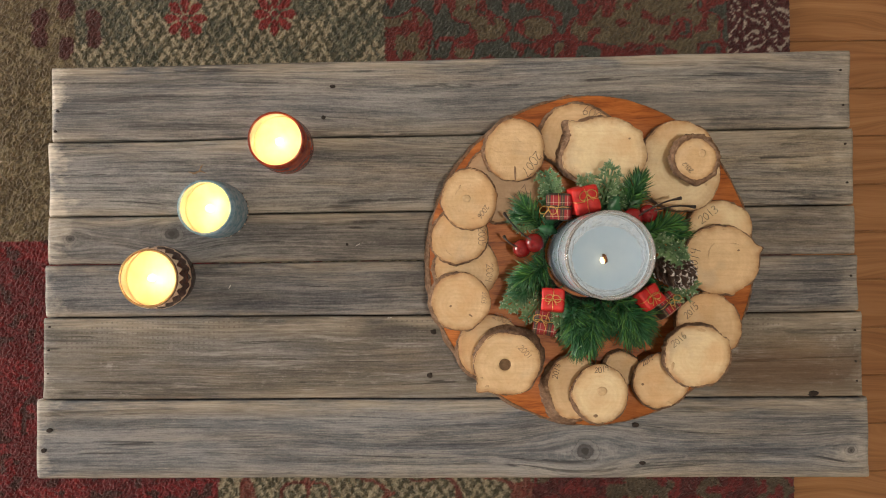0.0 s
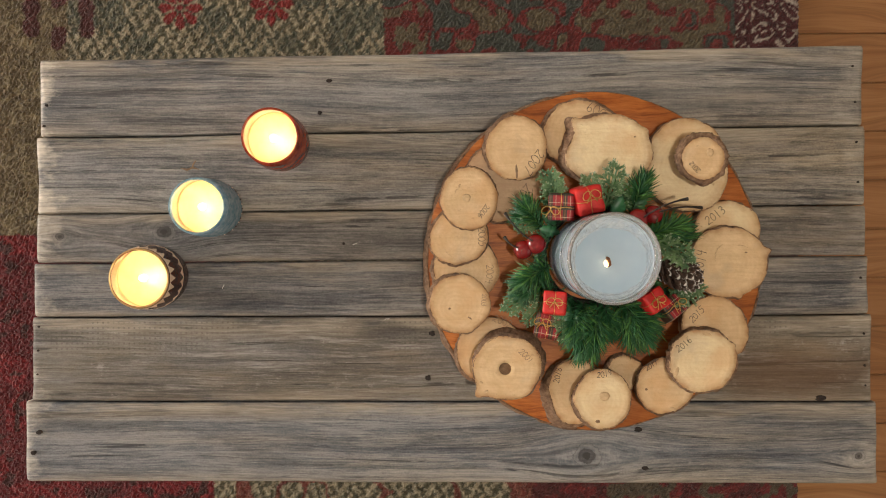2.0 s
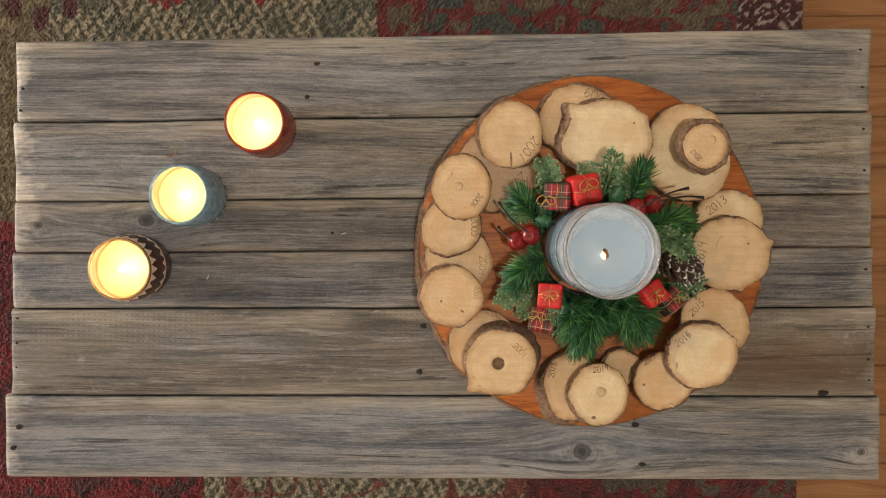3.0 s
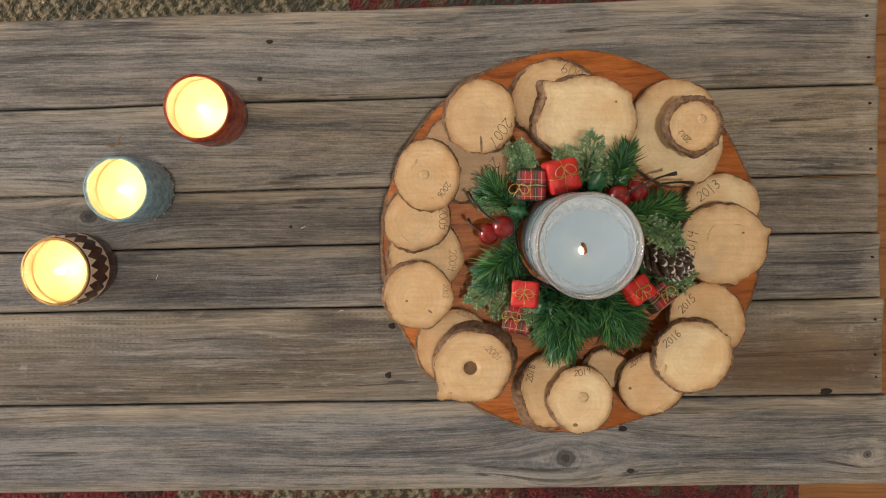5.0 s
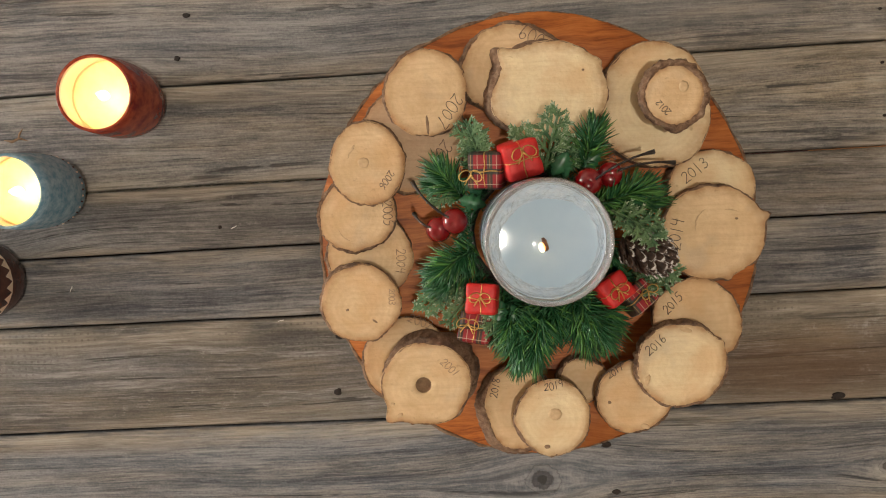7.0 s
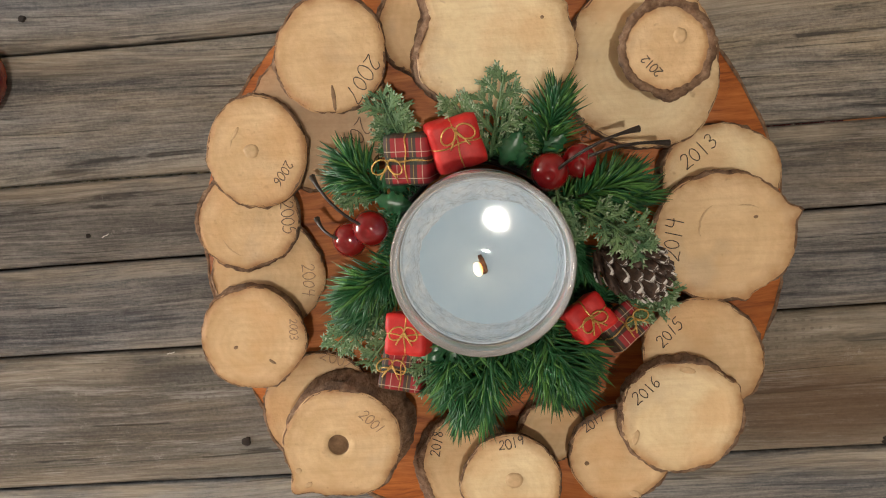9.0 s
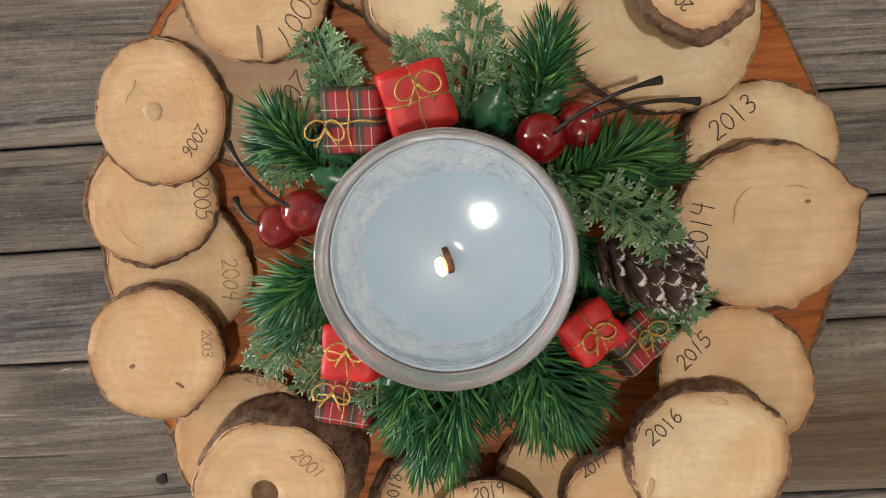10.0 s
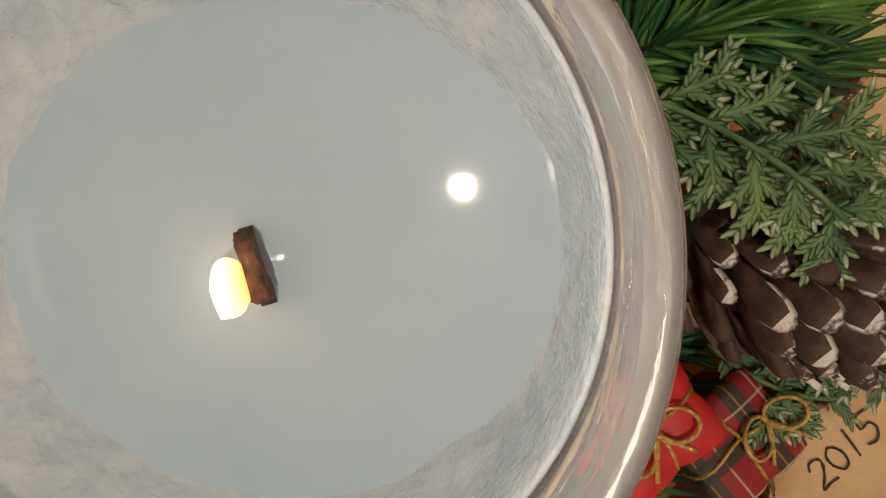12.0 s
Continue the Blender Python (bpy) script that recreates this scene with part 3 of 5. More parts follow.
def plank(i):
    """One board: rounded long edges, worn rounded ends, a slightly uneven top."""
    bm = bmesh.new()
    rnd = random.Random(40 + i)
    l, r = END_L[i], END_R[i]
    rr, th = 0.0045, 0.032
    stations = [(0.0, 0.0), (0.0012, 0.5), (0.003, 0.8), (0.006, 1.0)]
    xs = [(l + a, s) for a, s in stations] + [(l + (r - l) * k / 60, 1.0) for k in range(1, 60)] + [(r - a, s) for a, s in reversed(stations)]
    rows = []
    sag = rnd.uniform(-0.0012, 0.0006)
    for x, s in xs:
        u = (x - l) / (r - l)
        gap = 0.0007
        y1 = SEAM_L[i] + (SEAM_R[i] - SEAM_L[i]) * u - gap + 0.0012 * noise.noise((x * 7, i * 3.1, 0.3))
        y0 = SEAM_L[i + 1] + (SEAM_R[i + 1] - SEAM_L[i + 1]) * u + gap + 0.0012 * noise.noise((x * 7, (i + 1) * 3.1, 0.3))
        cut = rr * (1 - s)
        prof = []
        for a in (180, 157, 135, 112, 90):
            prof.append((y0 + rr + rr * math.cos(radians(a)), -rr + rr * math.sin(radians(a))))
        for k in range(1, 12):
            v = k / 12
            prof.append((y0 + rr + (y1 - y0 - 2 * rr) * v, sag * 4 * v * (1 - v) + 0.0007 * noise.noise((x * 5, v * 3 + i * 5, 1.7))))
        for a in (90, 67, 45, 22, 0):
            prof.append((y1 - rr + rr * math.cos(radians(a)), -rr + rr * math.sin(radians(a))))
        prof += [(y1, -th), (y0, -th)]
        xo = x + 0.0022 * noise.noise((i * 9.0 + (5 if u > 0.5 else 0), 0.5, 0)) * (1 - s)
        rows.append([(xo + (0.003 * noise.noise((y * 18, i * 2.0 + (7 if u > 0.5 else 0), 0)) if u < 0.02 or u > 0.98 else 0), y, TOP + min(z, 0.0012) - (cut if z > -rr else 0)) for y, z in prof])
    grid_skin(bm, rows, True, True, True)
    ob = part("plank", bm, M_PLANK[i], table)
    wear = ob.data.attributes.new("worn_edge", "FLOAT", "POINT")
    across = len(rows[0])
    for k in range(len(rows) * across):
        j = k % across
        wear.data[k].value = {14: 0.35, 15: 0.8, 16: 1.0, 17: 1.0, 18: 0.8, 0: 0.4, 1: 0.6, 2: 0.7, 3: 0.7, 4: 0.6, 5: 0.15}.get(j, 0.0)
    return ob


for i in range(6):
    plank(i)


def nail(x, y, r, stretch=1.0):
    bm = bmesh.new()
    r *= 0.78
    prof = [(r * 1.0, -0.003), (r * 1.0, 0.0001), (r * 0.72, 0.0004), (r * 0.3, 0.0001)]
    rows = [[(x + a * stretch, y + b, TOP + 0.0012 + z) for a, b, z in [(p[0] * (1 + 0.7 * noise.noise((p[0] * 420, p[1] * 420, x * 50))), p[1], p[2]) for p in ring(rad, zz, 12)]] for rad, zz in prof]
    grid_skin(bm, rows, True, False, True)
    part("nail", bm, M_NAIL, table, "dark rusted nail head")


for x, y, r, s in ((-0.150, 0.218, 0.0028, 1.5), (-0.162, 0.178, 0.0032, 1.1), (-0.132, 0.014, 0.0022, 1.2), (-0.021, -0.099, 0.0042, 1.2), (-0.026, -0.155, 0.0044, 1.1), (0.246, -0.269, 0.0034, 1.3), (0.237, -0.22, 0.004, 1.5),
                   (0.466, -0.181, 0.0048, 1.8), (-0.516, -0.223, 0.0038, 1.3), (-0.524, -0.249, 0.0036, 1.3), (-0.505, 0.188, 0.002, 1.0), (-0.508, 0.162, 0.002, 1.0), (-0.516, -0.09, 0.0017, 1.0), (-0.517, -0.12, 0.0017, 1.0), (-0.518, -0.15, 0.0015, 1.0),
                   (0.505, 0.235, 0.0018, 1), (0.508, 0.19, 0.0018, 1), (0.51, 0.14, 0.0018, 1), (0.512, 0.09, 0.0018, 1), (0.516, -0.03, 0.0018, 1), (0.52, -0.10, 0.0018, 1), (0.521, -0.14, 0.0018, 1), (0.522, -0.165, 0.0015, 1)):
    nail(x, y, r, s)
for x in (-0.47, 0.47):
    for y in (-0.24, 0.2):
        part("leg", box(bmesh.new(), x - 0.035, x + 0.035, y - 0.035, y + 0.035, 0.01, TOP - 0.031), M_LEG, table, smooth=False)
for y in (-0.24, 0.2):
    part("apron", box(bmesh.new(), -0.434, 0.434, y - 0.012, y + 0.012, TOP - 0.11, TOP - 0.031), M_LEG, table, smooth=False)

# ---- the stained round board with its ring of year slices ----
BOARD_C, BOARD_R, BOARD_Z = (0.173, -0.008), 0.2020, 0.494
board = thing("wooden_round", (*BOARD_C, TOP + 0.0012), "large round orange-stained wood slab with bark edge", "wooden board")


def outline(rx, ry, rot, seed, bumps, rough, n):
    """Radius by angle of a cut branch: an oval, wavering, with its bumps (degrees, height, width)."""
    pts = []
    for i in range(n):
        a = 2 * math.pi * i / n
        c, s = math.cos(a - radians(rot)), math.sin(a - radians(rot))
        r = rx * ry / math.hypot(ry * c, rx * s)
        r *= 1 + rough * noise.noise((1.3 * math.cos(a), 1.3 * math.sin(a), seed * 1.7)) + rough * 0.42 * noise.noise((4 * math.cos(a), 4 * math.sin(a), seed * 3.1)) + rough * 0.16 * noise.noise((13 * math.cos(a), 13 * math.sin(a), seed * 2.3))
        for deg, h, w in bumps:
            d = (math.degrees(a) - deg + 180) % 360 - 180
            r += h * math.exp(-(d / w) ** 2)
        pts.append((a, r))
    return pts


def slab(owner, pts, height, bark, seed, shift=(0, 0), flare=1.0, face=M_FACE, roughness=0.0008, dish=0.0004, hole=None):
    """Sawn face and bark of one slice, from its outline. shift and flare: how the foot differs from the top."""
    n = len(pts)

    def at(a, r, z):
        return (r * math.cos(a), r * math.sin(a), z)

    def width(a):
        if bark > 0.0046:
            return bark * (0.9 + 0.2 * noise.noise((9 * math.cos(a), 9 * math.sin(a), seed)))
        return bark * (0.3 + 0.9 * max(0.0, noise.noise((1.8 * math.cos(a), 1.8 * math.sin(a), seed * 5.3)) + 0.35) + 0.25 * noise.noise((14 * math.cos(a), 14 * math.sin(a), seed)))

    bm = bmesh.new()
    rows = []
    steps = 7
    for k in range(steps + 1):
        v = k / steps
        f = flare + (1 - flare) * v
        row = []
        for a, r in pts:
            jag = roughness * 2.2 * noise.noise((60 * r * math.cos(a), 60 * r * math.sin(a), v * 3 + seed)) + roughness * 1.6 * noise.noise((260 * r * math.cos(a), 260 * r * math.sin(a), v * 6 + seed))
            x, y, z = at(a, r * f + jag - (0.0008 if k in (0, steps) else 0), height * v - (0.0004 if k == steps else 0))
            row.append((x + shift[0] * (1 - v), y + shift[1] * (1 - v), z))
        rows.append(row)
    rows.append([at(a, r - width(a), height - 0.0001 + 0.0007 * max(0.0, noise.noise((300 * r * math.cos(a), 300 * r * math.sin(a), seed)))) for a, r in pts])
    rows.append([at(a, r - width(a) + 0.0001, height - 0.0012) for a, r in pts])
    grid_skin(bm, rows)
    part("bark", bm, M_BARK, owner, "dark brown bark edge")
    bm = bmesh.new()
    rows = [[at(a, r - width(a) + 0.0008, height - 0.0011) for a, r in pts]]
    inner = (hole[2] if hole else 0.0008)
    hx, hy = (hole[0], hole[1]) if hole else (0, 0)
    for k in range(9):
        v = k / 8
        row = []
        for a, r in pts:
            x0, y0, _ = at(a, r - width(a) + 0.0001, 0)
            x1, y1 = hx + inner * math.cos(a), hy + inner * math.sin(a)
            x, y = x0 + (x1 - x0) * v, y0 + (y1 - y0) * v
            row.append((x, y, height - (0.0002 if k == 0 else 0) - dish * math.sin(math.pi * v) + 0.0004 * noise.noise((x * 90, y * 90, seed))))
        rows.append(row)
    if hole:
        rows.append([(hx + inner * 0.92 * math.cos(a), hy + inner * 0.92 * math.sin(a), height - 0.001) for a, r in pts])
        rows.append([(hx + inner * 0.85 * math.cos(a), hy + inner * 0.85 * math.sin(a), height - 0.007) for a, r in pts])
    grid_skin(bm, rows, True, False, True)
    bm.verts.ensure_lookup_table()
    ob = part("sawn_face", bm, face, owner)
    att = ob.data.attributes.new("rimward", "FLOAT", "POINT")
    for i in range(len(rows) * n):
        att.data[i].value = 1.0 if i < 2 * n else (0.45 if i < 3 * n else 0.0)
    if hole:
        part("hole", lathe([(inner * 0.95, height - 0.0009), (inner * 0.9, height - 0.0014), (inner * 0.84, height - 0.0055), (0.0005, height - 0.006)], 24, False, True), M_HOLE, owner, "dark bored hole", at=pose(hx, hy, 0))


slab(board, outline(BOARD_R, BOARD_R * 1.005, 0, 3.0, (), 0.012, 160), BOARD_Z - TOP - 0.0012, 0.004, 3.0, (-0.002, 0.0), 1.012, M_BOARD, 0.0014, 0.0)

# pen strokes of each digit, in a box 0.6 wide and 1 high
STROKES = {
    "0": [[(0.32, 0.97), (0.10, 0.78), (0.05, 0.40), (0.22, 0.04), (0.46, 0.12), (0.56, 0.50), (0.46, 0.85), (0.28, 0.98)]],
    "1": [[(0.30, 1.0), (0.29, 0.5), (0.27, 0.0)]],
    "2": [[(0.06, 0.76), (0.20, 0.97), (0.45, 0.92), (0.50, 0.70), (0.30, 0.35), (0.04, 0.05), (0.30, 0.07), (0.60, 0.03)]],
    "3": [[(0.08, 0.90), (0.30, 1.0), (0.50, 0.82), (0.40, 0.60), (0.22, 0.53), (0.48, 0.42), (0.54, 0.20), (0.30, 0.0), (0.04, 0.10)]],
    "4": [[(0.14, 1.0), (0.08, 0.62), (0.30, 0.52), (0.58, 0.56)], [(0.48, 0.96), (0.46, 0.5), (0.43, -0.05)]],
    "5": [[(0.52, 0.98), (0.16, 0.95), (0.12, 0.58), (0.40, 0.60), (0.53, 0.32), (0.36, 0.03), (0.06, 0.08)]],
    "6": [[(0.42, 1.0), (0.16, 0.70), (0.06, 0.30), (0.24, 0.0), (0.50, 0.15), (0.46, 0.42), (0.22, 0.46), (0.08, 0.28)]],
    "7": [[(0.05, 0.94), (0.56, 0.96), (0.36, 0.50), (0.24, 0.0)]],
    "8": [[(0.44, 0.84), (0.28, 0.99), (0.11, 0.82), (0.25, 0.58), (0.50, 0.32), (0.36, 0.02), (0.12, 0.10), (0.12, 0.34), (0.36, 0.58), (0.46, 0.80)]],
    "9": [[(0.50, 0.84), (0.30, 0.99), (0.08, 0.80), (0.16, 0.56), (0.42, 0.60), (0.51, 0.84), (0.48, 0.45), (0.36, 0.0)]],
}


def pen_line(pts, n=5):
    """A smooth run through the points of a stroke."""
    out = []
    for i in range(len(pts) - 1):
        a, b, c, d = (Vector(pts[min(max(i + k, 0), len(pts) - 1)]) for k in (-1, 0, 1, 2))
        for k in range(n):
            t = k / n
            out.append(0.5 * (2 * b + (c - a) * t + (2 * a - 5 * b + 4 * c - d) * t * t + (3 * b - a - 3 * c + d) * t ** 3))
    return out + [Vector(pts[-1])]


def year_text(owner, body, a, b, top, ink=None, seed=0):
    """A year written by hand on a slice, from point a to point b of the plan: one object a digit."""
    rnd = random.Random(seed + 500)
    length = math.hypot(b[0] - a[0], b[1] - a[1])
    o = owner.matrix_world.translation
    turn = math.atan2(b[1] - a[1], b[0] - a[0])
    step, high = length * 0.95 / len(body), length * 0.37
    for k, ch in enumerate(body):
        bm = bmesh.new()
        size, lean, lift = rnd.uniform(0.9, 1.08), rnd.uniform(-0.02, 0.16), rnd.uniform(-0.05, 0.05)
        for stroke in STROKES[ch]:
            pts = [((q.x - 0.3 + lean * (q.y - 0.5)) * high * size, (q.y - 0.5 + lift) * high * size, 0.0) for q in pen_line(stroke)]
            tube(bm, pts, [0.00040 * (0.75 + 0.35 * noise.noise((i * 0.4, k, seed))) for i in range(len(pts))], 6)
        for v in bm.verts:
            v.co.z *= 0.4
        c = step * (k + 0.5)
        ob = part("digit", bm, ink or M_INK, owner, at=pose(a[0] + c * math.cos(turn) - o.x, a[1] + c * math.sin(turn) - o.y, top - o.z + 0.00035, 0, 0, math.degrees(turn) + rnd.uniform(-7, 7)))
        tagged(ob, "hand-inked digit " + ch)


def year_slice(x, y, rx, ry, z0, z1, seed, year="", word=(), rot=0, bumps=(), bark=0.0022, face=M_FACE, ink=None, shift=(0, 0), flare=1.0, hole=None, label="", rough=0.055, jag=0.0010):
    ob = thing("wood_slice", (x, y, z0), label or "pale sawn wood slice with thin bark and an inked year", "wood slice", "year slices round the board")
    slab(ob, outline(rx, ry, rot, seed, bumps, rough, 132), z1 - z0, bark, seed, shift, flare, face, jag, hole=hole)
    bpy.context.view_layer.update()
    if year:
        year_text(ob, year, word[0], word[1], z1, ink, seed)
    return ob

SHADED, FRESH = M_FACE_DARK, M_FACE_PALE
# lower slices, on the board
Z = BOARD_Z
# the 2008 face is darkened all over for the shadow of the slices above
year_slice(0.062, 0.085, 0.0495, 0.047, Z, 0.507, 1, "2008", ((0.096, 0.081), (0.074, 0.057)), 20, face=SHADED, ink=M_INK_BROWN, label="wood slice half covered by its neighbours, browned for their shade")
year_slice(0.020, -0.017, 0.0397, 0.0386, Z, 0.509, 2, "2004", ((0.048, -0.011), (0.047, -0.035)), ink=M_INK_FADED, shift=(-0.004, 0))
year_slice(0.048, -0.113, 0.0413, 0.0396, Z, 0.511, 3, "2002", ((0.052, -0.073), (0.074, -0.083)), ink=M_INK_FADED, shift=(-0.002, -0.003))
year_slice(0.149, -0.160, 0.0335, 0.0411, Z, 0.514, 4, "2018", ((0.125, -0.150), (0.129, -0.131)), shift=(-0.007, -0.007), flare=1.03, bark=0.003)
year_slice(0.207, -0.140, 0.024, 0.022, Z, 0.508, 5, bark=0.003, label="small pale wood slice tucked between two others")
year_slice(0.305, -0.084, 0.0408, 0.0362, Z, 0.534, 6, "2015", ((0.276, -0.075), (0.291, -0.060)), -30, shift=(0.008, -0.004), flare=0.97)
year_slice(0.325, 0.030, 0.0385, 0.034, Z, 0.516, 7, "2013", ((0.300, 0.038), (0.322, 0.055)), 0, bark=0.0018, face=FRESH)
year_slice(0.278, 0.105, 0.048, 0.0556, Z, 0.518, 8, "2010", ((0.239, 0.058), (0.234, 0.074)), 10, bumps=((-150, 0.004, 20),), bark=0.0014, face=FRESH, ink=M_INK_BROWN, label="large pale wood slice with thin bark edge")
year_slice(0.156, 0.143, 0.0495, 0.0400, Z, 0.511, 9, "2009", ((0.190, 0.161), (0.161, 0.176)), 0, bark=0.0045, ink=M_INK_BROWN, shift=(0.001, 0.001), flare=1.04, label="pale wood slice with thick dark bark and an inked year")
# upper slices
c2005 = year_slice(0.011, 0.022, 0.0356, 0.0340, 0.509, 0.514, 10, "2005", ((0.038, 0.033), (0.039, 0.009)), 30, ink=M_INK_BROWN)
c2006 = year_slice(0.023, 0.066, 0.0332, 0.0364, 0.514, 0.521, 11, "2006", ((0.045, 0.058), (0.034, 0.043)), 0, bark=0.0012, ink=M_INK_BROWN)
c2007 = year_slice(0.078, 0.124, 0.0367, 0.0378, 0.507, 0.525, 12, "2007", ((0.107, 0.120), (0.088, 0.094)), 0, bark=0.0014, shift=(-0.002, 0.003))
c2003 = year_slice(0.0115, -0.056, 0.0357, 0.0348, 0.509, 0.532, 13, "2003", ((0.040, -0.044), (0.039, -0.059)), 0, bark=0.0018, ink=M_INK_FADED, bumps=((-100, -0.002, 25), (-70, 0.0015, 8)), shift=(-0.005, -0.001))
c2001 = year_slice(0.0655, -0.1295, 0.0396, 0.0382, 0.511, 0.538, 14, "2001", ((0.081, -0.108), (0.095, -0.122)), 0, bark=0.0016, ink=M_INK_FADED, shift=(0.0055, 0.005), flare=1.07, hole=(-0.002, 0.0, 0.0075), bumps=((-138, 0.008, 9), (-95, -0.003, 25)), label="thick pale wood slice with a bored hole and heavy bark", jag=0.0012)
c2019 = year_slice(0.176, -0.165, 0.0331, 0.0348, 0.514, 0.533, 15, "2019", ((0.169, -0.138), (0.187, -0.134)), 0, bark=0.0016, face=FRESH, shift=(0, -0.005))
c2017 = year_slice(0.250, -0.151, 0.0349, 0.0323, 0.508, 0.528, 16, "2017", ((0.226, -0.131), (0.240, -0.122)), 20, bark=0.0018, shift=(0.002, -0.004))
c2016 = year_slice(0.286, -0.119, 0.0392, 0.0372, 0.534, 0.549, 17, "2016", ((0.256, -0.107), (0.272, -0.093)), 0, bark=0.0026, face=FRESH, bumps=((28, 0.003, 5),), jag=0.0012)
c2014 = year_slice(0.320, -0.009, 0.0465, 0.0416, 0.516, 0.533, 18, "2014", ((0.286, -0.021), (0.289, 0.007)), -10, bumps=((17, 0.007, 5), (-60, -0.003, 18), (-72, 0.004, 6)), bark=0.002, shift=(0.003, 0.0), flare=0.99)
c2012 = year_slice(0.2815, 0.1085, 0.0278, 0.0284, 0.518, 0.560, 19, "2012", ((0.277, 0.093), (0.267, 0.104)), 0, bark=0.0052, jag=0.0016, label="short barked log standing on a larger slice", shift=(0.009, 0.005))
wide = year_slice(0.183, 0.120, 0.0515, 0.0428, 0.511, 0.531, 20, rot=0, bumps=((138, 0.010, 8), (165, -0.004, 20), (28, 0.004, 8)), bark=0.002, face=FRESH, label="wide irregular pale wood slice with torn bark", shift=(-0.006, 0.003))


def mark(owner, name, dx, dy, rx, ry, deg, material, label, seed):
    """A thin inset with a soft ragged outline: a pith, a knot or a drying crack."""
    top = max(v.co.z for c in owner.children if c.name.startswith("sawn_face") for v in c.data.vertices)
    bm = bmesh.new()
    rows = [[(a * rx * k * (1 + 0.2 * noise.noise((a * 2, b * 2, seed))), b * ry * k * (1 + 0.2 * noise.noise((a * 2, b * 2, seed + 3))), z) for a, b, _ in ring(1, 0, 20)] for k, z in ((1.0, -0.0016), (1.0, 0.0), (0.6, 0.00008), (0.05, 0.0001))]
    grid_skin(bm, rows, True, False, True)
    part(name, bm, material, owner, label, at=pose(dx, dy, top + 0.00005, 0, 0, deg))


mark(c2006, "pith", -0.003, 0.001, 0.0050, 0.0047, 0, M_PITH, "brownish pith", 1)
mark(c2006, "scar", -0.012, 0.014, 0.0010, 0.0035, -30, M_PITH, "", 9)
mark(c2007, "crack", 0.0000, -0.0275, 0.0013, 0.0085, 3, M_HOLE, "dark drying crack", 2)
mark(c2003, "knot", -0.0115, -0.005, 0.0015, 0.0011, 20, M_HOLE, "small dark knot", 3)
mark(c2003, "knot", 0.0120, -0.016, 0.0026, 0.0009, -35, M_HOLE, "small dark knot", 4)
mark(c2019, "pith", 0.002, 0.003, 0.0060, 0.0052, 0, M_PITH, "pale pith", 5)
mark(c2019, "knot", -0.006, -0.026, 0.0026, 0.0018, 0, M_HOLE, "small dark knot", 7)
mark(c2012, "pith", 0.008, 0.006, 0.0040, 0.0046, 0, M_PITH, "tan pith", 8)
mark(c2014, "knot", 0.020, 0.012, 0.0014, 0.0010, 0, M_HOLE, "", 10)
mark(c2017, "knot", -0.023, -0.004, 0.0016, 0.0014, 0, M_HOLE, "", 13)
mark(c2017, "knot", 0.008, -0.027, 0.0042, 0.0022, -20, M_PITH, "tan bark stain", 14)
mark(c2001, "knot", -0.030, -0.016, 0.0022, 0.0018, 0, M_PITH, "", 15)
mark(c2001, "knot", -0.024, -0.026, 0.0028, 0.0016, 30, M_PITH, "", 16)
mark(c2016, "scar", 0.004, 0.030, 0.0052, 0.0020, -12, M_PITH, "tan inner bark", 17)
mark(c2016, "scar", -0.030, -0.012, 0.0020, 0.0052, -20, M_PITH, "tan inner bark", 18)
mark(wide, "knot", 0.030, 0.016, 0.0012, 0.0010, 0, M_HOLE, "", 19)



def saw_arc(owner, dx, dy, radius, a0, a1, width, material=M_PITH):
    """A shallow curved saw mark on a slice."""
    top = max(v.co.z for c in owner.children if c.name.startswith("sawn_face") for v in c.data.vertices)
    bm = bmesh.new()
    n = 16
    tube(bm, [((radius + 0.001 * noise.noise((k * 0.6, dx * 90, 1))) * math.cos(radians(a0 + (a1 - a0) * k / n)), radius * math.sin(radians(a0 + (a1 - a0) * k / n)), 0) for k in range(n + 1)], [width * (0.15 + math.sin(math.pi * k / n)) for k in range(n + 1)], 5)
    for v in bm.verts:
        v.co.z *= 0.15
    part("saw_mark", bm, material, owner, at=pose(dx, dy, top))


saw_arc(c2014, 0.002, 0.006, 0.0175, 120, 195, 0.0006)
saw_arc(c2014, 0.012, 0.000, 0.020, 60, 100, 0.0005)
saw_arc(c2006, -0.004, 0.003, 0.0125, 120, 175, 0.0005)
saw_arc(c2005, 0.002, -0.004, 0.022, 200, 250, 0.0004)

# ---- jar candle ----
JAR = (0.1660, -0.0018)
jar = thing("jar_candle", (*JAR, BOARD_Z), "lit pale blue candle in a clear glass jar", "candle")
RIM, WAX = 0.6430 - BOARD_Z, 0.6065 - BOARD_Z
SHOULDER = WAX - 0.012
GLASS_OUT = [(0.043, 0.0006), (0.0458, 0.002), (0.0474, 0.008), (0.0478, 0.03), (0.0478, SHOULDER - 0.010), (0.0475, SHOULDER - 0.003), (0.0470, SHOULDER + 0.003), (0.0462, SHOULDER + 0.008), (0.0460, RIM - 0.014)]
LIP = [(0.0460, RIM - 0.014), (0.0465, RIM - 0.0105), (0.0471, RIM - 0.008), (0.0471, RIM - 0.003), (0.0467, RIM - 0.0010), (0.0459, RIM), (0.0449, RIM - 0.0005), (0.0441, RIM - 0.0022), (0.0437, RIM - 0.0048), (0.0439, RIM - 0.0075), (0.0434, RIM - 0.0100), (0.0431, RIM - 0.014)]
